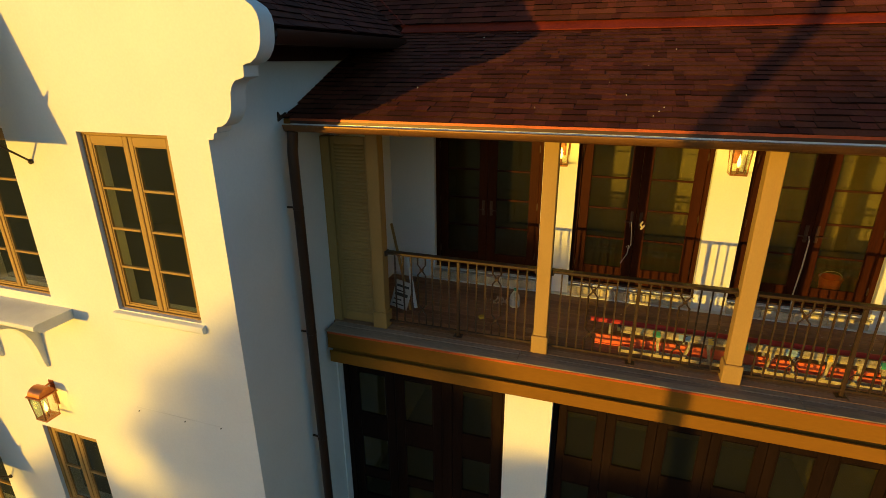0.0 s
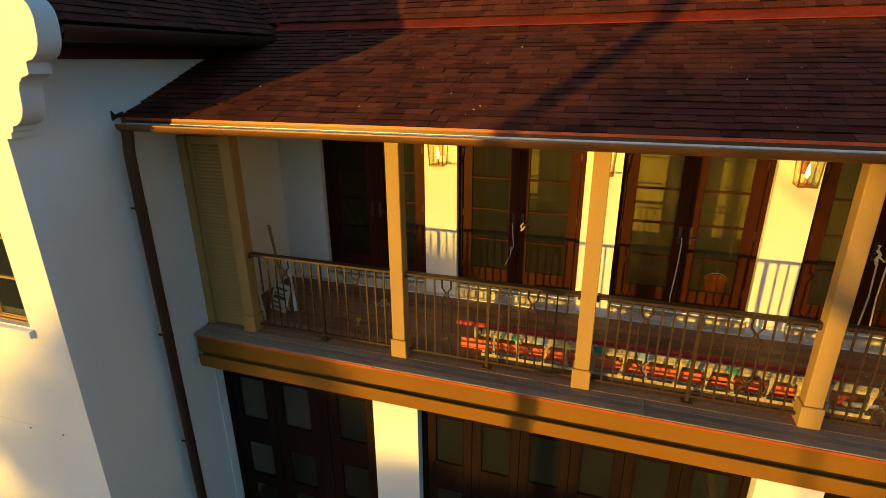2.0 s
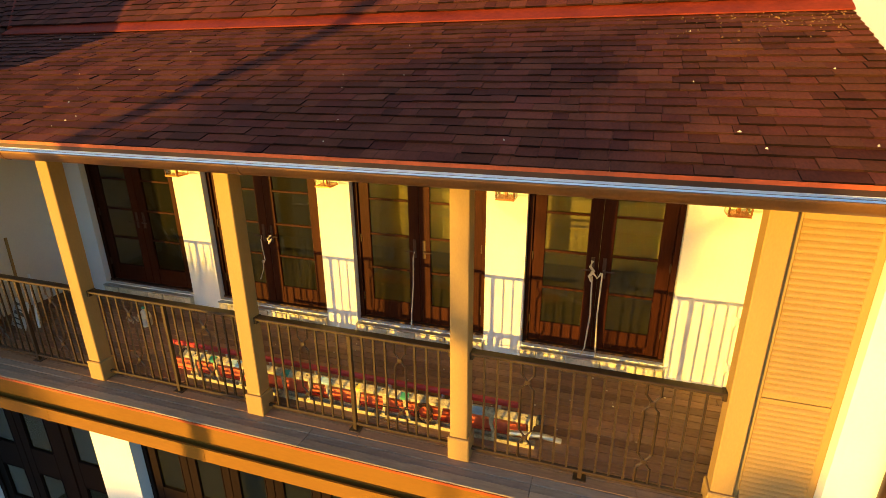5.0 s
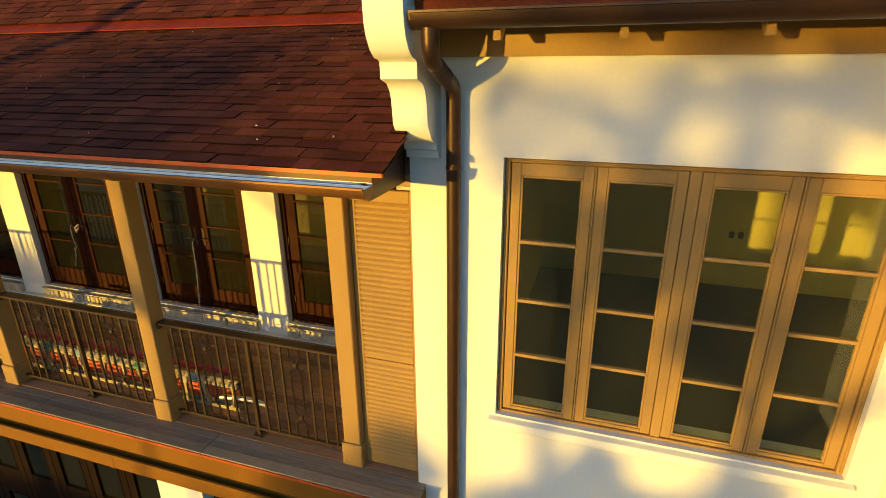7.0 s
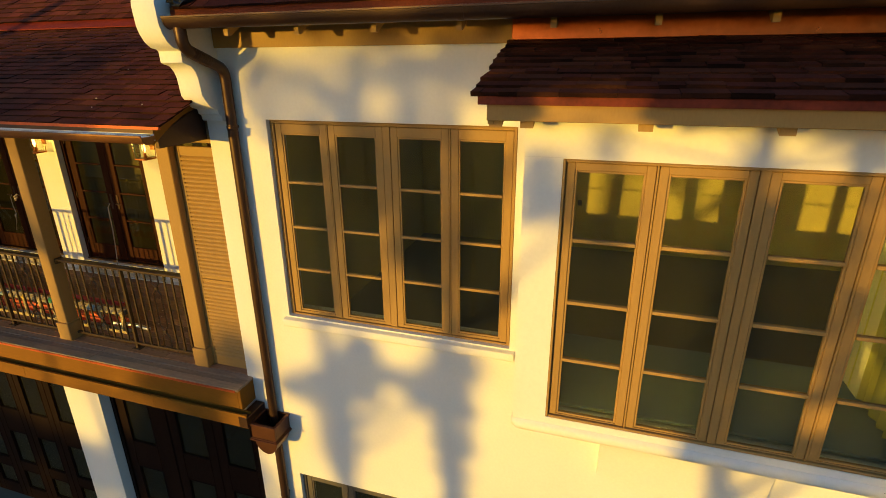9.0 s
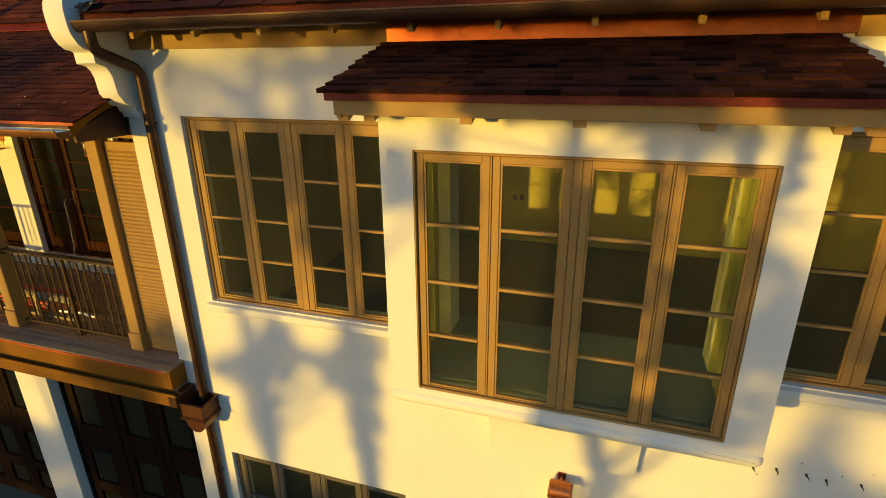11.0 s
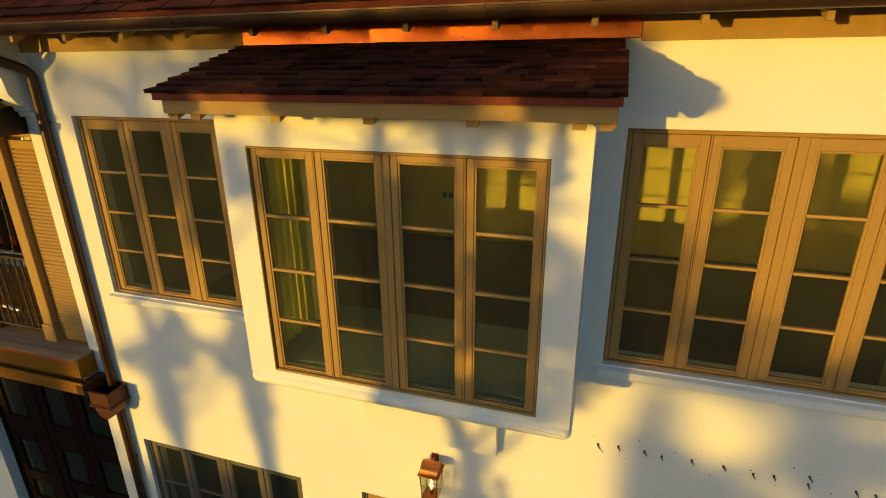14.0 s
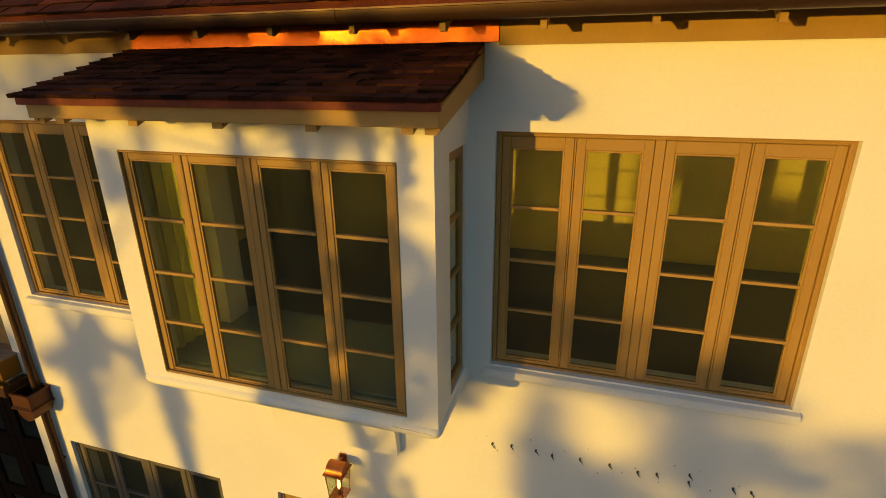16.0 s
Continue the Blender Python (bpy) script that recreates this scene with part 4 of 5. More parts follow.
shutter(-3.57, -3.02, 6.10, DECK_Z + 0.01, 6.355, "closed taupe louvred shutter beside the first post")
shutter(6.225, 6.798, 6.10, DECK_Z + 0.01, 6.355, "closed taupe louvred shutter beside the last post")
bm = B((-3.698, -3.57, 6.06, 6.20, DECK_Z, 6.355))
solid("shutter_trim", bm, TRIM, "taupe cover strip beside the shutters", "trim", kind="structure")

# arched end board under the low eave
bm = bmesh.new()
low = [(5.29 + 0.70 * i / 8, 6.49 + 0.29 * math.sin(math.pi * 0.5 * i / 8)) for i in range(9)]
prism(bm, low + [(5.99, 6.885), (5.29, 6.60)], "x", 6.756, 6.796)
solid("arched_end_board", bm, FASCIA, "dark arched board closing the end of the low eave", "board", kind="structure")

# railing bays
def railing(x0, x1):
    y, z0, zt = 6.12, DECK_Z, 4.80
    r = thing("railing", ((x0 + x1) / 2, y, z0), "dark bronze iron railing with linked motifs between posts", "railing", "balcony railing bays")
    part("top_rail", B((x0, x1, y - 0.048, y + 0.048, zt - 0.008, zt + 0.018), (x0, x1, y - 0.02, y + 0.02, zt - 0.03, zt - 0.008), c=0.006), IRON, r)
    part("bottom_rail", B((x0, x1, y - 0.018, y + 0.018, z0 + 0.07, z0 + 0.10), c=0.004), IRON, r)
    mid = (x0 + x1) / 2
    mp = part("mid_post", B((mid - 0.02, mid + 0.02, y - 0.02, y + 0.02, z0 + 0.008, zt - 0.03), c=0.003), IRON, r)
    part("base_plate", B((mid - 0.06, mid + 0.06, y - 0.05, y + 0.05, z0, z0 + 0.012), c=0.003), IRON, mp)
    for x in (x0, x1):
        s = 1 if x == x0 else -1
        part("rail_bracket", B((min(x, x + s * 0.03), max(x, x + s * 0.03), y - 0.05, y + 0.05, zt - 0.05, zt + 0.024), c=0.004), IRON, r)
    b0, b1 = z0 + 0.10, zt - 0.03
    bar = finish(B((-0.009, 0.009, -0.009, 0.009, b0 - z0, b1 - z0)), "baluster", IRON)
    h = b1 - b0
    bm = bmesh.new()
    w = 0.056
    k1, k2 = b0 - z0 + 0.23 * h, b0 - z0 + 0.82 * h
    for s in (-1, 1):
        path = [(s * w, 0, b0 - z0), (s * w, 0, k1 - 0.075), (s * 0.012, 0, k1 - 0.018), (s * 0.012, 0, k1 + 0.018), (s * w, 0, k1 + 0.075), (s * w, 0, k2 - 0.075), (s * 0.012, 0, k2 - 0.018), (s * 0.012, 0, k2 + 0.018), (s * w, 0, k2 + 0.075), (s * w, 0, b1 - z0)]
        tube(bm, path, 0.012, 4)
    for k in (k1, k2):
        box(bm, -0.024, 0.024, -0.014, 0.014, k - 0.02, k + 0.02, c=0.004)
    motif = finish(bm, "linked_motif", IRON)
    for a, b in ((x0, mid), (mid, x1)):
        centre = (a + b) / 2 - mid
        for k in (-0.392, -0.272, -0.152, 0.152, 0.272, 0.392):
            o = new("baluster", bar)
            o.parent, o.location = r, (centre + k, 0, 0)
        o = new("linked_motif", motif)
        o.parent, o.location = r, (centre, 0, 0)
    return r


for a, b in zip(POSTS, POSTS[1:]):
    railing(a + 0.087, b - 0.087)

# ================= lanterns =================
def lantern(x, y, z, label, size=1.0):
    """Copper wall lantern whose back is at y, bottom at z."""
    t = thing("wall_lantern", (x, y, z), label, "lantern", "copper wall lanterns")
    w, d, h = 0.12 * size, 0.12 * size, 0.40 * size
    cy = y - 0.05 - d
    part("back_plate", B((x - 0.05 * size, x + 0.05 * size, y - 0.012, y, z + 0.12 * size, z + h + 0.14 * size), c=0.004), LANTERNCOPPER, t)
    bm = bmesh.new()
    tube(bm, bend([(x, y - 0.01, z + h + 0.08 * size), (x, y - 0.05, z + h + 0.10 * size), (x, cy, z + h + 0.07 * size)], 0.02), 0.012, 6)
    part("arm", bm, LANTERNCOPPER, t)
    bm = bmesh.new()
    lo = 0.8
    for sx in (-1, 1):
        for sy in (-1, 1):
            tube(bm, [(x + sx * w * lo, cy + sy * d * lo, z + 0.02), (x + sx * w, cy + sy * d, z + h)], 0.008 * size, 4)
    box(bm, x - w * lo - 0.012, x + w * lo + 0.012, cy - d * lo - 0.012, cy + d * lo + 0.012, z, z + 0.022, c=0.004)
    box(bm, x - w - 0.02, x + w + 0.02, cy - d - 0.02, cy + d + 0.02, z + h, z + h + 0.018, c=0.004)
    part("cage", bm, LANTERNCOPPER, t)
    bm = bmesh.new()
    prism(bm, [(cy + (d - 0.004) * math.cos(radians(a)), z + h + 0.018 + 0.11 * size * math.sin(radians(a))) for a in range(0, 181, 18)], "x", x - w, x + w)
    part("barrel_roof", bm, LANTERNCOPPER, t, "rounded copper roof", smooth=True)
    for sx in (-1, 1):
        bm = bmesh.new()
        prism(bm, [(cy - d * lo, z + 0.025), (cy + d * lo, z + 0.025), (cy + d * 0.98, z + h), (cy - d * 0.98, z + h)], "x", x + sx * w * 0.9 - 0.002, x + sx * w * 0.9 + 0.002)
        p = part("pane", bm, PANE, t)
        p.visible_shadow = False
    bm = bmesh.new()
    prism(bm, [(x - w * lo, z + 0.025), (x + w * lo, z + 0.025), (x + w * 0.98, z + h), (x - w * 0.98, z + h)], "y", cy - d * 0.9 - 0.002, cy - d * 0.9 + 0.002)
    p = part("pane", bm, PANE, t)
    p.visible_shadow = False
    bm = bmesh.new()
    lathe(bm, x, cy, [(0.018, z + 0.022), (0.022, z + 0.05), (0.016, z + 0.10 * size)], 10)
    part("burner", bm, LANTERNCOPPER, t)
    bm = bmesh.new()
    lathe(bm, x, cy, [(0.006, z + 0.10 * size), (0.026 * size, z + 0.15 * size), (0.02 * size, z + 0.20 * size), (0.003, z + 0.27 * size)], 10)
    part("flame", bm, FLAME, t, "warm burning flame", smooth=True)
    return t


for x in (-0.745, 1.60, 3.90):
    lantern(x + 0.02, DOOR_Y, 5.80, "lit copper wall lantern on a white pier", 1.0)
lantern(6.27, DOOR_Y, 5.80, "lit copper wall lantern on a white pier", 1.0)
lantern(-7.01, WING_Y, 2.70, "lit copper wall lantern with a rounded roof", 0.92)
lantern(11.60, FRONT_Y, 2.73, "lit copper wall lantern with a rounded roof", 0.82)

# ================= deck things =================
def channel(bm, a, b, w, h):
    """A ladder rail: a C channel along x from a to b, its open side to -y; a, b: (x, y, z) of its lower back edge."""
    t = 0.012
    outline = [(0, 0), (-w, 0), (-w, t), (-t, t), (-t, h - t), (-w, h - t), (-w, h), (0, h)]
    rows = []
    for p in (a, b):
        rows.append([bm.verts.new((p[0], p[1] + u, p[2] + v)) for u, v in outline])
    bm.faces.new(rows[0])
    bm.faces.new(rows[1][::-1])
    for i in range(8):
        bm.faces.new((rows[0][i], rows[0][(i + 1) % 8], rows[1][(i + 1) % 8], rows[1][i]))


z = DECK_Z
def side_ladder(name, x0, x1, y, width, depth, rail, rung, label, first, ends):
    """A ladder lying on its edge along the rail: one rail on the deck, one above it, rungs upright between."""
    t = thing(name, ((x0 + x1) / 2, y + depth / 2, z), label, "ladder", "ladders on the deck")
    for part_name, lo, flip in (("lower_rail", z + 0.001, 1), ("upper_rail", z + width, -1)):
        web = (lo, lo + 0.012) if flip > 0 else (lo - 0.012, lo)
        leg = (lo + 0.012, lo + 0.042) if flip > 0 else (lo - 0.042, lo - 0.012)
        if flip < 0:
            bm = bmesh.new()
            prism(bm, [(y, lo - 0.065), (y, lo - 0.032), (y + 0.05, lo + 0.006), (y + 0.064, lo + 0.006), (y + 0.064, lo - 0.065), (y + 0.052, lo - 0.065), (y + 0.052, lo - 0.008), (y + 0.012, lo - 0.04), (y + 0.012, lo - 0.065)], "x", x0, x1)
            part(part_name, bm, rail, t)
            continue
        part(part_name, B((x0, x1, y, y + depth, *web), (x0, x1, y, y + 0.012, *leg), (x0, x1, y + depth - 0.012, y + depth, *leg)), rail, t)
    x = first
    while x < x1 - 0.08:
        bm = bmesh.new()
        lean = 0.05 * math.sin(x * 7.3)
        outline = [(x - 0.032, z + 0.012), (x + 0.016, z + 0.012), (x + 0.018 + lean * 0.4, z + 0.11), (x + 0.016 + lean, z + 0.20), (x + 0.036 + lean, z + width - 0.06), (x - 0.024 + lean, z + width - 0.06), (x - 0.016 + lean, z + 0.20), (x - 0.014 + lean * 0.4, z + 0.11)]
        prism(bm, outline, "y", y + 0.004, y + 0.034)
        part("rung", bm, rung, t)
        bm = bmesh.new()
        lathe(bm, x, y + 0.04, [(0.014, z + width - 0.05), (0.016, z + width - 0.004)], 12)
        part("rung_end", bm, INK, t, "dark open rung end")
        x += 0.305
    if ends:
        for x, s in ((x0, -1), (x1, 1)):
            part("rail_cap", B((min(x, x + s * 0.05), max(x, x + s * 0.05), y - 0.008, y + depth + 0.008, z + width - 0.05, z + width + 0.012), c=0.012), INK, t)
    return t


ladder = side_ladder("extension_ladder", 0.33, 4.56, 6.365, 0.35, 0.085, SPLATTER, SPLATTER, "cream paint-splattered ladder lying on its edge on the deck", 0.5, True)
for k, x in enumerate((0.72, 1.02, 1.36, 1.71, 2.2, 2.62, 3.15, 3.9)):
    bm = bmesh.new()
    prism(bm, [(6.3635, z + 0.288), (6.3635, z + 0.317), (6.408, z + 0.352), (6.411, z + 0.349), (6.3665, z + 0.314), (6.3665, z + 0.288)], "x", x, x + (0.09, 0.14, 0.06)[k % 3])
    part("paint_patch", bm, (GREEN, SKYPAINT, YELLOW)[k % 3], ladder, "dried paint smear")
bm = bmesh.new()
tube(bm, bend([(4.3, 6.40, z + 0.12), (4.6, 6.47, z + 0.10), (4.80, 6.52, z + 0.035)], 0.05), 0.028, 8)
part("foot_strut", bm, ALU, ladder, "dull aluminium foot strut", smooth=True)
fly = thing("fibreglass_ladder", (2.2, 6.56, z), "red fibreglass ladder lying on its edge behind another", "ladder", "ladders on the deck")
# same red rail as the upper one; sunlight on it is painted in as orange
bm = bmesh.new()
channel(bm, (0.02, 6.54, z + 0.001), (4.45, 6.54, z + 0.001), 0.035, 0.145)
part("lower_rail", bm, ORANGE, fly, "red rail with its sunlight put into an orange colour")
bm = bmesh.new()
prism(bm, [(6.56, z + 0.30), (6.56, z + 0.335), (6.58, z + 0.352), (6.60, z + 0.352), (6.60, z + 0.30), (6.592, z + 0.30), (6.592, z + 0.342), (6.568, z + 0.328), (6.568, z + 0.30)], "x", -0.06, 4.35)
part("upper_rail", bm, REDRAIL, fly)
for k in range(14):
    x = 0.2 + 0.305 * k
    part("rung", B((x - 0.016, x + 0.016, 6.55, 6.58, z + 0.09, z + 0.30), c=0.006), ALU, fly)
cord = thing("coiled_cord", (3.42, 6.31, z), "dark brown cord coiled over the ladder", "cord")
for k in range(7):
    r, ph = 0.07 + 0.015 * (k % 3), k * 0.7
    bm = bmesh.new()
    tube(bm, [(3.42 + r * math.cos(a / 14 * 6.283 + ph), 6.335 + 0.02 * math.sin(a + k), z + 0.22 + 0.10 * math.sin(a / 14 * 6.283 + ph) - 0.008 * k) for a in range(15)], 0.006, 5)
    part("cord_loop", bm, BRONZE, cord, smooth=True)
bm = bmesh.new()
tube(bm, [(3.3, 6.34, z + 0.2), (2.9, 6.33, z + 0.18), (2.8, 6.32, z + 0.02), (3.1, 6.31, z + 0.009), (3.35, 6.32, z + 0.009)], 0.008, 5)
part("cord_end", bm, BRONZE, cord, smooth=True)

jug = thing("plastic_jug", (-1.22, 7.27, z), "milky plastic jug with a paper label on the deck", "jug")
bm = bmesh.new()
lathe(bm, -1.22, 7.27, [(0.06, z), (0.078, z + 0.015), (0.08, z + 0.15), (0.07, z + 0.19), (0.035, z + 0.25), (0.022, z + 0.265), (0.022, z + 0.285)], 16)
part("body", bm, PLASTIC, jug, smooth=True)
bm = bmesh.new()
lathe(bm, -1.22, 7.27, [(0.026, z + 0.28), (0.026, z + 0.305), (0.02, z + 0.31)], 12)
part("cap", bm, GREEN, jug, "dark cap")
bm = bmesh.new()
tube(bm, bend([(-1.22, 7.22, z + 0.25), (-1.22, 7.17, z + 0.23), (-1.22, 7.175, z + 0.15)], 0.02), 0.011, 6)
part("grip", bm, PLASTIC, jug, smooth=True)
bm = bmesh.new()
lathe(bm, -1.22, 7.27, [(0.0805, z + 0.04), (0.0812, z + 0.045), (0.0812, z + 0.135), (0.0805, z + 0.14)], 16)
part("paper_label", bm, CARD, jug)
bm = bmesh.new()
for k in range(26):
    a, r = random.uniform(0, 6.28), random.uniform(0, 0.14)
    px, py = -1.45 + r * math.cos(a), 7.34 + 0.7 * r * math.sin(a)
    s = random.uniform(0.02, 0.05)
    tube(bm, [(px, py, z + 0.012), (px + random.uniform(-s, s) * 1.5, py + s * random.uniform(-1, 1), z + random.uniform(0.02, 0.09))], 0.012, 5)
solid("leaf_heap", bm, RAWWOOD, "small brown heap of dry scraps on the deck", "debris", kind="stuff")
bm = bmesh.new()
lathe(bm, -1.62, 6.75, [(0.022, z), (0.045, z), (0.045, z + 0.03), (0.022, z + 0.03)], 16)
solid("tape_roll", bm, YELLOW, "yellow tape roll lying on the deck", "tape")
bm = bmesh.new()
for k in range(40):
    px, py, s = random.uniform(0.3, 6.0), random.uniform(6.7, 7.8), random.uniform(0.005, 0.014)
    box(bm, px, px + s * 1.4, py, py + s, z + 0.0005, z + 0.004 + s * 0.3)
solid("plaster_crumbs", bm, STONE, "pale crumbs of plaster scattered on the deck", "debris", kind="stuff")

# things leaning in the corner by the first post
def plank(a, b, w, t, mat, label, name="leaning_board"):
    a, b = Vector(a), Vector(b)
    way = (b - a).normalized()
    side = way.cross(Vector((0, 1, 0))).normalized() * w / 2
    face = way.cross(side).normalized() * t / 2
    bm = bmesh.new()
    v = [bm.verts.new(p + side * i + face * j) for p in (a, b) for i, j in ((-1, -1), (1, -1), (1, 1), (-1, 1))]
    for f in ((0, 1, 2, 3), (7, 6, 5, 4), (0, 4, 5, 1), (1, 5, 6, 2), (2, 6, 7, 3), (3, 7, 4, 0)):
        bm.faces.new([v[i] for i in f])
    lowest = min(u.co.z for u in bm.verts)
    for u in bm.verts:
        u.co.z += z + 0.001 - lowest
    return solid(name, bm, mat, label, "board", "boards leaning in the corner")


plank((-3.26, 6.46, z), (-3.44, 6.86, z + 1.36), 0.085, 0.02, RAWWOOD, "brown lumber board leaning in the corner")
plank((-2.72, 6.66, z), (-3.10, 6.92, z + 1.28), 0.035, 0.022, TRIM, "thin taupe strip leaning in the corner")
plank((-3.02, 6.42, z), (-3.33, 6.66, z + 0.86), 0.085, 0.02, SILL, "white offcut board leaning in the corner")
plank((-2.93, 6.34, z), (-3.12, 6.46, z + 0.52), 0.07, 0.02, SILL, "short white offcut board leaning in the corner")
plank((-2.66, 6.74, z), (-2.86, 6.94, z + 0.74), 0.05, 0.02, SILL, "thin white strip leaning in the corner")
card = thing("printed_carton", (-2.92, 6.62, z), "flattened pale carton with dark print leaning on boards", "carton")
tilt = Matrix.Translation((-2.92, 6.62, z)) @ Matrix.Rotation(radians(12), 4, "Y") @ Matrix.Rotation(radians(-14), 4, "X")
bm = B((-0.14, 0.14, 0.0, 0.012, 0.03, 0.46), c=0.003)
bm.transform(tilt)
part("sheet", bm, CARD, card)
for k, (w, h) in enumerate(((0.20, 0.035), (0.16, 0.02), (0.21, 0.05), (0.13, 0.02), (0.18, 0.02))):
    bm = B((-0.11, -0.11 + w, -0.002, 0.001, 0.36 - 0.07 * k, 0.36 - 0.07 * k + h))
    bm.transform(tilt)
    part("print_bar", bm, INK, card)


# cords tied to the door handles
def cord(points, label, r=0.007):
    bm = bmesh.new()
    tube(bm, points, r, 5)
    return solid("hanging_cord", bm, ROPE, label, "cord", "cords on the door handles")


y = DOOR_Y + 0.05
cord([(0.37, y, 4.95), (0.375, y - 0.03, 4.9), (0.39, y - 0.04, 4.75), (0.40, y - 0.03, 4.6), (0.37, y - 0.04, 4.52), (0.34, y - 0.03, 4.56), (0.37, y - 0.03, 4.59), (0.36, y - 0.04, 4.45), (0.28, y - 0.03, 4.28)], "pale cord hanging from a door handle")
cord([(0.53, y, 4.97), (0.50, y - 0.05, 4.93), (0.53, y - 0.06, 4.88), (0.56, y - 0.04, 4.93), (0.51, y - 0.05, 4.86)], "pale cord knotted round a door handle", 0.014)
cord([(2.70, y, 4.95), (2.70, y - 0.05, 4.9), (2.69, y - 0.05, 4.5), (2.66, y - 0.06, 4.1), (2.66, y - 0.09, 3.87)], "pale cord hanging from a door handle", 0.009)
cord([(4.92, y - 0.02, 5.08), (4.90, y - 0.06, 5.02), (4.94, y - 0.05, 4.97), (4.90, y - 0.06, 4.90), (4.93, y - 0.05, 4.84)], "pale cloth knotted round a door handle", 0.02)
cord([(4.93, y - 0.04, 4.95), (4.99, y - 0.07, 4.89), (5.03, y - 0.05, 4.95)], "pale cord slung between the door handles", 0.012)
cord([(4.93, y - 0.05, 4.9), (4.95, y - 0.05, 4.4), (4.92, y - 0.06, 3.95), (4.88, y - 0.12, 3.87)], "pale cord hanging from a door handle", 0.01)
cord([(5.04, y - 0.05, 4.95), (5.03, y - 0.05, 4.4), (5.05, y - 0.06, 3.95), (5.06, y - 0.12, 3.87)], "pale cord hanging from a door handle", 0.01)

# ================= inside the rooms =================
bucket = thing("orange_bucket", (3.35, 8.75, 3.84), "orange plastic bucket standing inside the door", "bucket")
bm = bmesh.new()
lathe(bm, 3.35, 8.75, [(0.12, 3.84), (0.15, 4.12), (0.16, 4.12), (0.16, 4.14), (0.145, 4.14), (0.11, 3.87)], 18)
part("tub", bm, ORANGE, bucket, smooth=True)
bm = bmesh.new()
tube(bm, [(3.35 + 0.15 * math.cos(radians(a)), 8.75, 4.13 + 0.10 * math.sin(radians(a))) for a in range(0, 181, 20)], 0.006, 5)
part("handle", bm, ALU, bucket)


def curtain(x, y0, y1, z0, z1):
    """A hanging curtain along y, in folds."""
    bm = bmesh.new()
    n = 36
    row = [(x + 0.022 * math.sin(i * 1.15) + 0.01 * math.sin(i * 2.7), y0 + (y1 - y0) * i / n) for i in range(n + 1)]
    prism(bm, row + [(u + 0.008, v) for u, v in row[::-1]], "z", z0, z1)
    return solid("curtain", bm, CURTAIN, "pale yellow-green curtain drawn aside", "curtain", "window curtains", smooth=True, at=(x, y0, z0))


curtain(10.262, 5.42, 6.25, 4.607, 6.9)
curtain(12.77, 5.42, 6.25, 4.607, 6.9)
curtain(15.95, 6.6, 7.3, 3.855, 6.9)
for x in (10.08, 10.21):
    solid("wall_socket", B((x, x + 0.075, 11.186, 11.199, 4.66, 4.765), c=0.004), INK, "dark open socket box on the room wall", "socket", "wall sockets")

# ================= wall details =================
for i, x in enumerate((13.262, 13.447, 13.68, 13.834, 14.089, 14.351, 14.595, 14.754, 15.015, 15.02, 15.368, 15.508)):
    zz = 3.70 + (0.02 if i % 3 else 0.0) + (0.06 if i == 8 else 0)
    bm = bmesh.new()
    tube(bm, [(x, FRONT_Y + 0.0, zz), (x - 0.004, FRONT_Y - 0.02, zz), (x + 0.010 + 0.006 * (i % 3), FRONT_Y - 0.016, zz - 0.03), (x + 0.03 - 0.012 * (i % 2), FRONT_Y - 0.003, zz - 0.06)], [0.011, 0.009, 0.005, 0.002], 7)
    solid("wall_anchor", bm, INK, "dark metal anchor stub in the white wall", "anchor", "anchor stubs in the wall", at=(x, FRONT_Y, zz))
bm = bmesh.new()
for i in range(26):
    x, zz = 13.1 + 0.105 * i, 3.72 + 0.13 * math.sin(2.7 * i)
    tube(bm, [(x, FRONT_Y, zz), (x, FRONT_Y - 0.003, zz)], 0.0025 + 0.002 * (i % 3), 6)
solid("drill_specks", bm, INK, "tiny dark drill holes and specks in the white wall", "specks", kind="stuff")
bm = B((-5.52, -4.17, WING_Y - 0.003, WING_Y + 0.01, 3.093, 3.103))
solid("plaster_joint", bm, SILL, "thin raised joint in the stucco", "joint", kind="structure")
for x, zz in ((-5.49, 3.04), (-4.75, 3.05), (-4.2, 3.08)):
    bm = bmesh.new()
    tube(bm, [(x, WING_Y, zz), (x, WING_Y - 0.012, zz)], 0.008, 8)
    solid("wall_anchor", bm, INK, "dark metal anchor stub in the white wall", "anchor", "anchor stubs in the wall", at=(x, WING_Y, zz))

# slab with curved bracket below the wing window, awning with its rods
slab = thing("window_ledge", (-7.1, WING_Y, 4.3), "white stucco ledge on curved brackets below a window", "ledge", kind="structure")
bm = bmesh.new()
prism(bm, [(WING_Y, 4.27), (WING_Y, 4.40), (3.63, 4.40), (3.60, 4.385), (3.59, 4.35), (3.605, 4.325), (3.64, 4.31), (3.66, 4.285), (3.70, 4.27)], "x", -8.2, -6.21)
part("slab", bm, SILL, slab, smooth=True)
for x in (-7.07, -7.95):
    bm = bmesh.new()
    prism(bm, [(WING_Y, 4.27), (3.66, 4.27), (3.65, 4.22), (3.675, 4.20)] + [(3.68 + 0.33 * math.sin(radians(a)), 4.19 - 0.66 * (1 - math.cos(radians(a)))) for a in (10, 25, 40, 55, 70, 82)] + [(4.02, 3.52), (4.04, 3.44), (WING_Y, 3.43)], "x", x, x + 0.14)
    part("bracket", bm, STUCCO, slab, smooth=True)
awning = thing("awning", (-7.1, WING_Y, 6.3), "pale canvas awning on iron spear rods over a window", "awning")
bm = bmesh.new()
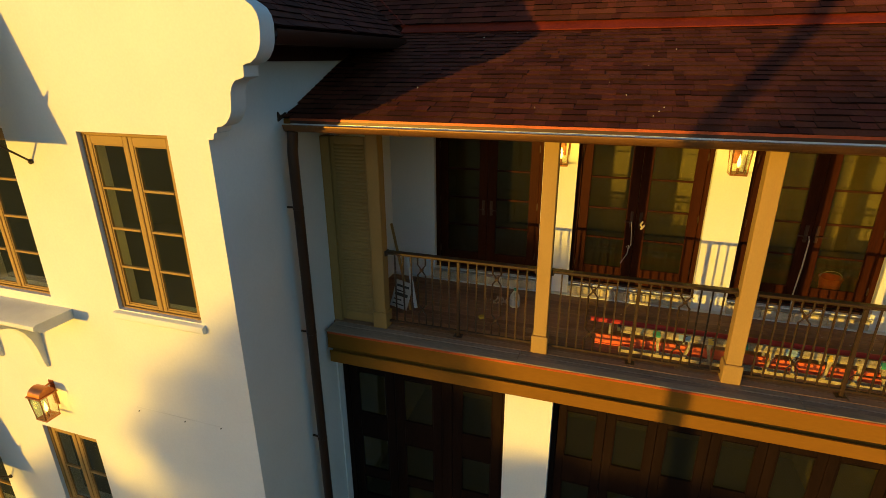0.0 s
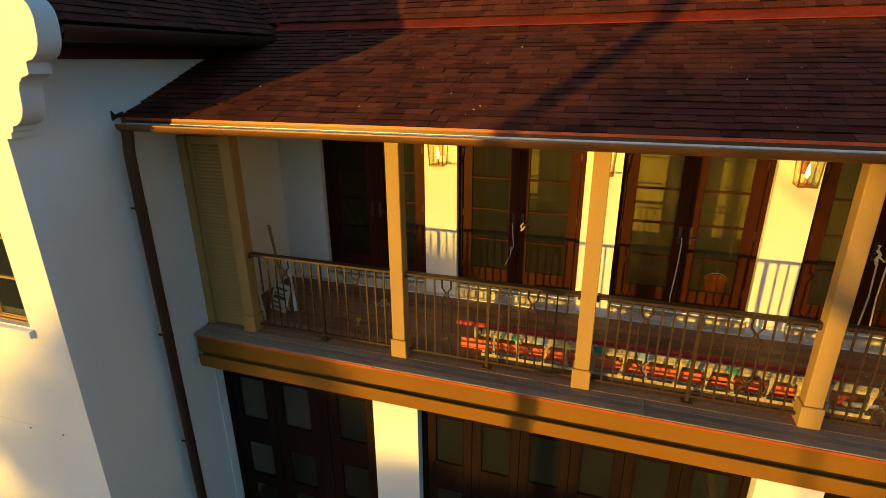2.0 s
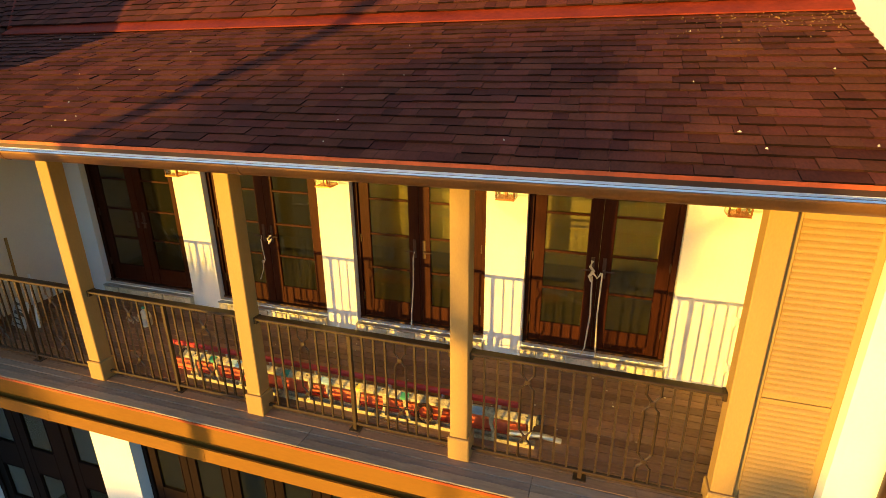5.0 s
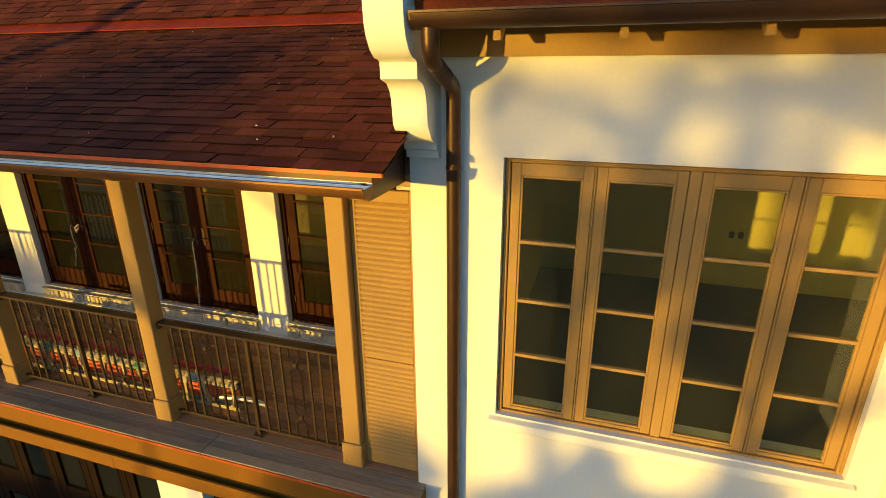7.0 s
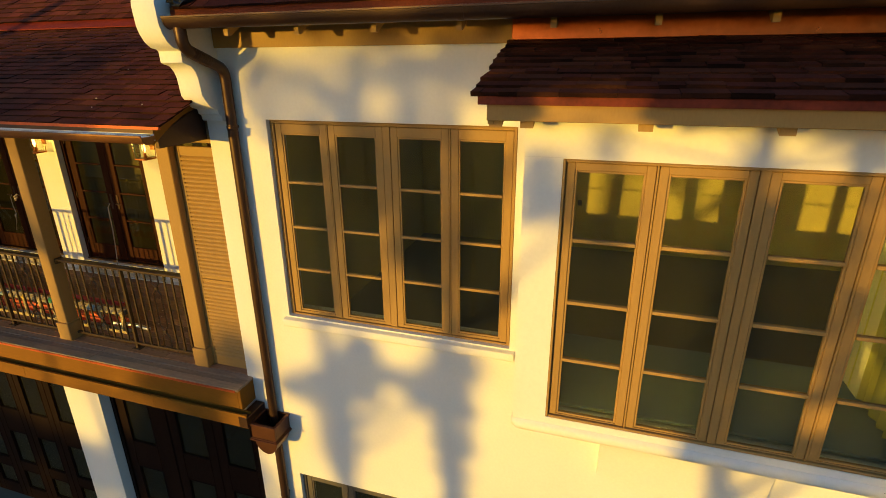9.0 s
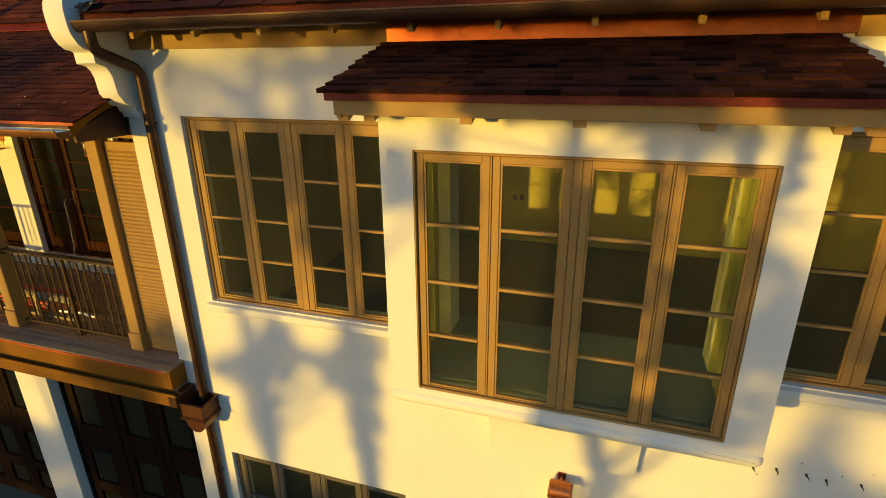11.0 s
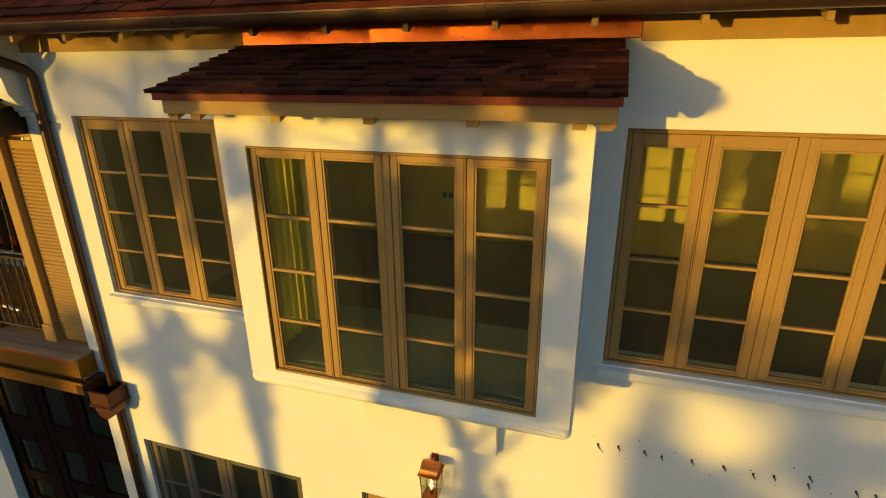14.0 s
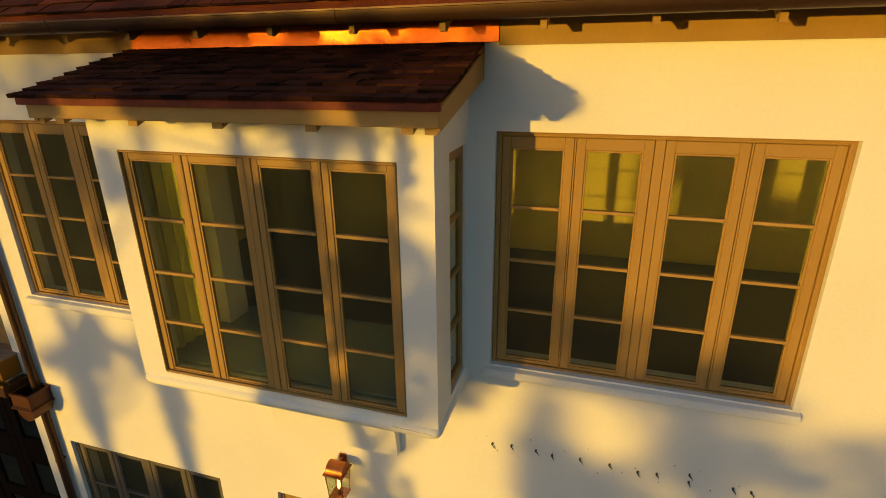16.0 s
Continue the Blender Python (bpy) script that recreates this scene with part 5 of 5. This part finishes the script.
prism(bm, [(WING_Y, 8.15), (WING_Y, 8.17), (2.95, 6.52), (2.94, 6.48), (2.955, 6.48)], "x", -8.1, -6.19)
part("canopy", bm, CANVAS, awning)
for x in (-6.19, -8.1):
    bm = bmesh.new()
    tube(bm, [(x, WING_Y, 6.235), (x, 3.25, 6.9), (x, 3.1, 7.02)], [0.012, 0.012, 0.008], 6)
    tube(bm, [(x, 3.30, 6.86), (x, 3.22, 6.93), (x, 3.10, 7.03)], [0.01, 0.035, 0.003], 6)
    tube(bm, [(x, WING_Y, 6.235), (x, WING_Y - 0.02, 6.25)], 0.03, 8)
    part("spear_rod", bm, IRON, awning, "dark iron spear-tipped rod")

copy_thing(awning, pose(-7.1 - 2.48, WING_Y, 6.3 - 5.2))

# ================= trees beyond the view, whose shade falls on the house =================
def upwind(x, y, d):
    """The place d metres from (x, y) towards the sun."""
    f = d / math.hypot(SUN_DIR.x, SUN_DIR.y)
    return x - SUN_DIR.x * f, y - SUN_DIR.y * f


RISE = -SUN_DIR.z / math.hypot(SUN_DIR.x, SUN_DIR.y)


def tree(wx, d, clumps, label, seed, girth=0.16, leaf=0.12, fork=0.75, limb=1.0):
    """A garden tree d metres from the front towards the sun. Its trunk is in line with wx of the front;
    each clump of leaves is (place along the front, height on it, half width, half height)."""
    rng = np.random.default_rng(seed)
    x, y = upwind(wx, FRONT_Y, d)
    t = thing("tree", (x, y, 0), label, "tree", "trees in the garden")
    lift = d * RISE
    top = max(c[1] for c in clumps) + lift
    bm = bmesh.new()
    tube(bm, [(x, y, 0), (x + 0.05, y, top * 0.3), (x - 0.06, y + 0.1, top * 0.6), (x, y, top * 0.95)], [girth, girth * 0.8, girth * 0.55, 0.03], 10)
    spots = []
    for cx, cz, rx, rz, dense in clumps:
        deep = rng.uniform(-0.8, 0.8)
        px, py = upwind(cx, FRONT_Y, d + deep)
        pz = cz + lift
        h = min(pz * fork, top * (fork + 0.05))
        tube(bm, [(x, y, h), ((x + px) / 2, (y + py) / 2, (h + pz) / 2 - 0.05), (px, py, pz)], [0.06 * limb, 0.04 * limb, 0.012 * limb], 6)
        n = int(dense * rx * rz * 3.14) + 30
        ball = rng.normal(0, 1, (n, 3))
        ball *= (rng.random(n) ** 0.4 / np.linalg.norm(ball, axis=1))[:, None]
        along = np.array((-SUN_DIR.y, SUN_DIR.x, 0)) / math.hypot(SUN_DIR.x, SUN_DIR.y)
        wide = rx * math.hypot(1, SUN_DIR.x / SUN_DIR.y) * 0.8
        back = np.array((SUN_DIR.x, SUN_DIR.y, 0))
        spots.append(np.array((px, py, pz)) + ball[:, :1] * along * wide + ball[:, 1:2] * back * 0.6 + ball[:, 2:] * (0, 0, rz))
    part("trunk", bm, BARK, t, smooth=True)
    at = np.concatenate(spots)
    leaves = len(at)
    n = rng.normal(0, 1, (leaves, 3))
    n /= np.linalg.norm(n, axis=1, keepdims=True)
    u = np.cross(n, (0.3, 0.5, 0.8))
    u /= np.linalg.norm(u, axis=1, keepdims=True)
    v = np.cross(n, u)
    s = (leaf * (0.6 + 0.8 * rng.random(leaves)))[:, None]
    verts = np.stack([at - u * s, at + v * s * 0.45, at + u * s, at - v * s * 0.45], 1).reshape(-1, 3) - (x, y, 0)
    me = bpy.data.meshes.new("crown")
    me.from_pydata(verts.tolist(), [], np.arange(leaves * 4).reshape(-1, 4).tolist())
    me.materials.append(LEAF)
    o = new("crown", me)
    o.parent = t
    return t


GARDEN = (
    (8.0, 30, 0.17, ((8.5, 7.0, 1.2, 0.42, 95), (8.6, 6.35, 0.85, 0.5, 150), (8.9, 5.6, 0.4, 0.5, 150), (7.5, 6.9, 0.35, 0.4, 90), (7.55, 3.66, 0.4, 0.26, 130), (8.32, 4.2, 0.26, 0.26, 260), (9.36, 4.25, 0.3, 0.28, 280), (8.12, 3.78, 0.45, 0.24, 190), (9.15, 3.82, 0.34, 0.26, 190), (8.6, 4.03, 0.85, 0.2, 105), (7.98, 3.15, 0.26, 0.8, 250), (8.6, 7.55, 1.2, 0.2, 130))),
    (9.37, 22, 0.17, ((9.37, 3.3, 0.22, 0.9, 260), (10.75, 6.35, 0.16, 0.3, 200), (11.15, 6.3, 0.15, 0.5, 120), (9.35, 4.1, 0.22, 0.4, 180), (9.3, 7.15, 0.9, 0.3, 120), (10.4, 7.45, 0.9, 0.3, 200), (8.6, 6.3, 1.2, 0.8, 45))),
    (12.03, 19, 0.17, ((12.03, 5.6, 0.2, 1.1, 300), (12.7, 6.8, 0.45, 0.2, 200), (13.2, 5.4, 0.34, 1.1, 190), (12.7, 4.55, 0.7, 0.25, 170), (12.9, 4.2, 0.4, 0.3, 140), (11.9, 7.28, 1.5, 0.32, 160), (12.0, 2.6, 0.5, 0.6, 110), (12.75, 5.4, 0.4, 0.5, 110), (12.5, 6.0, 0.2, 0.5, 90))),
    (15.2, 34, 0.2, ((13.75, 3.65, 0.33, 0.8, 280), (15.2, 3.85, 0.7, 0.6, 220), (14.3, 3.3, 0.5, 0.5, 260), (16.6, 4.0, 1.0, 0.55, 150), (14.6, 2.9, 1.0, 0.5, 250), (17.8, 4.4, 0.9, 0.6, 140), (16.2, 2.9, 1.2, 0.6, 250), (15.0, 4.5, 0.3, 0.2, 90), (13.9, 4.95, 0.7, 0.4, 170), (13.55, 5.5, 0.3, 0.45, 150), (14.6, 4.52, 1.2, 0.13, 330), (15.0, 4.75, 0.6, 0.2, 120))),
    (4.9, 58, 0.08, ((4.0, 7.05, 1.0, 0.35, 170), (3.1, 7.1, 1.0, 0.35, 130), (4.0, 7.35, 0.9, 0.25, 150), (1.8, 6.95, 0.6, 0.2, 80), (3.9, 6.85, 1.5, 0.18, 180), (2.4, 6.82, 0.8, 0.3, 260), (3.8, 6.82, 0.9, 0.34, 420), (4.9, 6.8, 0.7, 0.3, 420))),
    (-3.4, 55, 0.2, ((-3.4, 3.2, 1.0, 0.7, 160), (-2.7, 3.2, 0.8, 0.9, 170), (-3.3, 2.1, 1.2, 0.8, 170), (-4.6, 1.3, 0.9, 0.5, 120), (-2.4, 2.2, 0.9, 0.9, 170), (-3.0, 3.9, 0.5, 0.5, 110), (-1.85, 3.95, 0.55, 0.65, 300), (-2.5, 4.2, 0.5, 0.6, 300), (-1.5, 3.3, 0.5, 0.35, 220), (-3.7, 2.5, 1.1, 0.6, 140), (-5.9, 1.4, 0.8, 0.6, 220), (-6.7, 1.0, 0.8, 0.6, 220))),
)
for n, (wx, d, girth, clumps) in enumerate(GARDEN):
    tree(wx, d, clumps, "leafy garden tree standing on the lawn", n + 3, girth)
tree(5.4, 36, ((5.4, 2.35, 0.9, 0.55, 480), (5.0, 2.9, 0.7, 0.25, 300), (6.5, 3.2, 0.35, 0.4, 330), (6.6, 3.82, 0.45, 0.42, 330), (5.9, 3.45, 0.5, 0.25, 260), (6.2, 2.2, 0.7, 0.6, 480), (4.75, 1.7, 0.6, 0.7, 480), (5.5, 1.3, 1.0, 0.7, 480)), "round garden shrub on the lawn", 61, 0.08)
tree(12.03, 10, ((10.7, 6.91, 0.22, 0.13, 1300), (11.68, 6.91, 0.26, 0.14, 1400), (12.1, 6.91, 0.3, 0.14, 1400), (12.55, 6.91, 0.28, 0.14, 1400), (13.4, 6.91, 0.2, 0.13, 1300), (13.65, 6.91, 0.2, 0.13, 1300), (10.6, 7.12, 0.6, 0.14, 550), (11.6, 7.14, 0.7, 0.14, 420),
                 (12.5, 7.12, 0.6, 0.14, 450), (11.2, 7.3, 0.9, 0.1, 450), (12.3, 7.3, 0.7, 0.1, 380), (12.5, 6.62, 0.05, 0.22, 900), (12.72, 6.66, 0.05, 0.18, 900), (13.02, 6.62, 0.06, 0.22, 900), (13.28, 6.6, 0.06, 0.25, 900)), "leafy garden tree standing on the lawn", 64, 0.1, leaf=0.06, fork=0.95, limb=0.2)
tree(-2.3, 26, ((-1.85, 2.1, 0.5, 0.7, 420), (-2.7, 2.2, 0.6, 0.75, 420), (-2.2, 1.0, 0.9, 0.6, 300)), "round garden shrub on the lawn", 62, 0.07)
tree(4.1, 24, tuple((1.75 + 0.72 * k, 6.60 + 0.02 * (k % 2), 0.48, 0.14, 620) for k in range(7)), "leafy garden tree standing on the lawn", 63, 0.07, leaf=0.08)
for n, wx in enumerate((-1.0, 1.2, 3.4, 5.6, 8.0)):
    tree(wx, 40 + 2 * (n % 3), ((wx - 0.6, 1.3, 0.9, 0.6, 260), (wx + 0.4, 1.45, 0.9, 0.6, 260), (wx, 0.5, 1.1, 0.6, 200)), "round garden shrub on the lawn", 40 + n, 0.07)

# slim palm trunk whose shade crosses the balcony roof
px, py = upwind(0.90, 5.5, 12)
palm = thing("palm_tree", (px, py, 0), "tall slim palm on the lawn", "tree", "trees in the garden")
bm = bmesh.new()
tube(bm, [(px + 0.02 * math.sin(k), py, 0.6 * k) for k in range(18)], [0.125 - 0.001 * k + 0.005 * (k % 2) for k in range(18)], 12)
part("trunk", bm, BARK, palm, smooth=True)
bm = bmesh.new()
for k in range(14):
    a = k * 2.4
    for j in range(9):
        f = j / 8
        r, zz = 0.2 + 1.9 * f, 10.5 + 0.8 * f - 1.9 * f * f
        cx, cy = px + r * math.cos(a), py + r * math.sin(a)
        for s in (-1, 1):
            w = 0.5 * (1 - 0.6 * f)
            ox, oy = -math.sin(a) * s * w, math.cos(a) * s * w
            va = [bm.verts.new(p) for p in ((cx, cy, zz), (cx + ox, cy + oy, zz - 0.25), (cx + ox + 0.06 * math.cos(a), cy + oy + 0.06 * math.sin(a), zz - 0.25), (cx + 0.08 * math.cos(a), cy + 0.08 * math.sin(a), zz))]
            bm.faces.new(va)
part("fronds", bm, LEAF, palm)

# ================= deck boards =================
deck = thing("floor", (1.5, 7.0, DECK_Z - 0.03), "weathered brown deck boards of the balcony", "floor", kind="structure")
shared = {}


def board(x0, x1, y0, y1, lift=0.0, mat=DECK, gap=0.0042):
    key = (round(x1 - x0, 2), round(y1 - y0, 3), mat.name)
    if key not in shared:
        w, d = (x1 - x0) / 2 - 0.002, (y1 - y0) / 2 - gap
        shared[key] = finish(B((-w, w, -d, d, 0, 0.03), c=0.004), "plank", mat)
    o = new("plank", shared[key])
    o.parent = deck
    o.location = Vector(((x0 + x1) / 2, (y0 + y1) / 2, DECK_Z - 0.03 + lift)) - deck.location


row, y = 0, 6.02
while y < 7.99:
    y1 = min(y + 0.127, 8.0)
    x, k = WING_X + 0.004, 0
    while x < END_X - 0.01:
        x1 = min(x + (1.1, 2.0, 2.9)[row % 3] if k == 0 else x + 2.7, END_X - 0.004)
        board(x, x1, y, y1, random.uniform(-0.002, 0.0))
        x, k = x1, k + 1
    y, row = y1, row + 1
for y0, y1, lift in ((5.71, 5.83, 0.0), (5.83, 5.92, -0.006), (5.92, 6.02, -0.003)):
    x = -3.66
    for x1 in (-0.9, 2.3, 4.6, 6.875):
        board(x, x1, y0, y1, lift, EDGEDECK, 0.002)
        x = x1

# ================= shingles =================
rng = random.Random(7)


def course_shingles(x0, x1, course, exposure):
    """Widths along one course, with staggered joints."""
    x = x0 - rng.uniform(0, 0.25)
    while x < x1:
        w = rng.choice((0.11, 0.14, 0.17, 0.20, 0.24, 0.28, 0.32))
        a, b = max(x, x0), min(x + w, x1)
        if b - a > 0.04:
            yield a, b
        x += w


def shingle_box(bm, a, b, length, thick, m, tilt):
    """One tapered shingle: x from a to b, lying up the slope (local y), its butt at y = 0."""
    pts = [(a, 0, 0), (b, 0, 0), (b, 0, thick), (a, 0, thick), (a, length, 0), (b, length, 0), (b, length, 0.004), (a, length, 0.004)]
    v = [bm.verts.new(m @ Vector((p[0], p[1], p[2] + tilt * (p[0] - a)))) for p in pts]
    # all but the top face take the edge colour, a painted shadow line
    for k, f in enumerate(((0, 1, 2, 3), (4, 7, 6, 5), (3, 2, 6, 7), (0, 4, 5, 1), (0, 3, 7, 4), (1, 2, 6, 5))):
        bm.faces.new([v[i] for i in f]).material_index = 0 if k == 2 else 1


def shingled(parent, x0, x1, origin, pitch, run, exposure, near=None, flip=None, thick=0.017, name="shingle", verge=0.0):
    """Courses up a slope that starts at origin (y, z); near: a stretch of x and of courses where each shingle is a part of its own."""
    ang = math.atan(pitch)
    n = int(run / math.cos(ang) / exposure) + 1
    rest = bmesh.new()
    meshes = {}
    for c in range(n):
        s = c * exposure
        base = Matrix.Translation((0, origin[0] + s * math.cos(ang), origin[1] + s * math.sin(ang))) @ Matrix.Rotation(ang, 4, "X")
        for a, b in course_shingles(x0, x1 + (verge if c < 5 else 0), c, exposure):
            jig = rng.uniform(-0.006, 0.003)
            lift = rng.uniform(0.010, 0.017)
            th = thick * rng.uniform(0.85, 1.2)
            m = base @ Matrix.Translation((0, jig, lift)) @ Matrix.Rotation(-0.035, 4, "X")
            if flip:
                m = flip @ m
            length = min(exposure * 1.75, max(exposure * 0.9, run / math.cos(ang) - s + 0.05))
            if near and near[0] <= a and b <= near[1] and near[2] <= c < near[3]:
                key = (round(b - a, 3), round(length, 2), rng.randrange(3))
                if key not in meshes:
                    bm = bmesh.new()
                    shingle_box(bm, 0.0012, b - a - 0.0012, length, th, Matrix(), rng.uniform(-0.01, 0.01))
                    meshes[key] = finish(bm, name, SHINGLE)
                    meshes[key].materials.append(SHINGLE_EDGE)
                o = new(name, meshes[key])
                o.parent = parent
                o.matrix_basis = Matrix.Translation(-root(parent)) @ m @ Matrix.Translation((a, 0, 0))
            else:
                shingle_box(rest, a + 0.0012, b - 0.0012, length, th, m, rng.uniform(-0.01, 0.01))
    if rest.verts:
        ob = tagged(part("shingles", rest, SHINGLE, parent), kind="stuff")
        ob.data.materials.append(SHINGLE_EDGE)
    else:
        rest.free()


shingled(bay_roof, BR[0], BR[1], (BR[2], BR[3] - 0.03), (BR[5] - BR[3]) / (BR[4] - BR[2]), BR[4] - BR[2] - 0.02, 0.125, near=(0, 99, 0, 99), thick=0.026)
shingled(balcony_roof, WING_X + 0.01, END_X - 0.005, (EAVE_Y, EAVE_Z - 0.02), PITCH, TOP_Y - EAVE_Y - 0.05, 0.119, near=(3.7, 6.95, 0, 16), verge=0.11)
shingled(main_roof, -6.4, END_X - 0.005, (7.815, 7.758), 0.65, 2.2, 0.14)
shingled(right_roof, END_X + 0.3, 20.0, (5.465, 7.597), 0.65, 1.6, 0.14)
turn = Matrix.Translation((-3.10, 0, 0)) @ Matrix.Rotation(radians(90), 4, "Z")
shingled(wing_roof, WING_Y + 0.24, 10.0, (0.0, 7.585), 0.65, 2.4, 0.14, flip=turn)

# dry chips and leaves lying on the low roof
bm = bmesh.new()
for k in range(26):
    x, f, s, a = rng.uniform(-2.6, 6.7), rng.uniform(0.05, 0.95), rng.choice((0.006, 0.008, 0.010, 0.016)), rng.uniform(0, 3.14)
    y, zz = EAVE_Y + f * (TOP_Y - EAVE_Y), EAVE_Z + f * (TOP_Z - EAVE_Z) + 0.012
    u, v = Vector((math.cos(a), math.sin(a), PITCH * math.sin(a))) * s, Vector((-math.sin(a), math.cos(a), PITCH * math.cos(a))) * s * 0.5
    p = Vector((x, y, zz))
    lo = [bm.verts.new(q) for q in (p - u, p - v, p + u, p + v)]
    hi = bm.verts.new(p + Vector((0, 0, 0.012)))
    bm.faces.new(lo[::-1])
    for i in range(4):
        bm.faces.new((lo[i], lo[(i + 1) % 4], hi))
solid("roof_chips", bm, STONE, "pale dry chips scattered on the low roof", "debris", kind="stuff")

# golden leaf litter caught against the flashing near the gable
bm = bmesh.new()
for k in range(150):
    x, f = 6.75 - abs(rng.gauss(0, 0.75)), 0.97 - abs(rng.gauss(0, 0.09))
    a, s = rng.uniform(0, 3.14), rng.choice((0.006, 0.009, 0.014))
    p = Vector((x, EAVE_Y + f * (TOP_Y - EAVE_Y), EAVE_Z + f * (TOP_Z - EAVE_Z) + 0.016))
    u, v = Vector((math.cos(a), math.sin(a), PITCH * math.sin(a))) * s, Vector((-math.sin(a), math.cos(a), PITCH * math.cos(a))) * s * 0.3
    lo = [bm.verts.new(q) for q in (p - u, p - v, p + u, p + v)]
    hi = bm.verts.new(p + Vector((0, 0, 0.009)))
    bm.faces.new(lo[::-1])
    for i in range(4):
        bm.faces.new((lo[i], lo[(i + 1) % 4], hi))
solid("leaf_litter", bm, LITTER, "dry golden leaf litter lying along the flashing", "debris", kind="stuff")
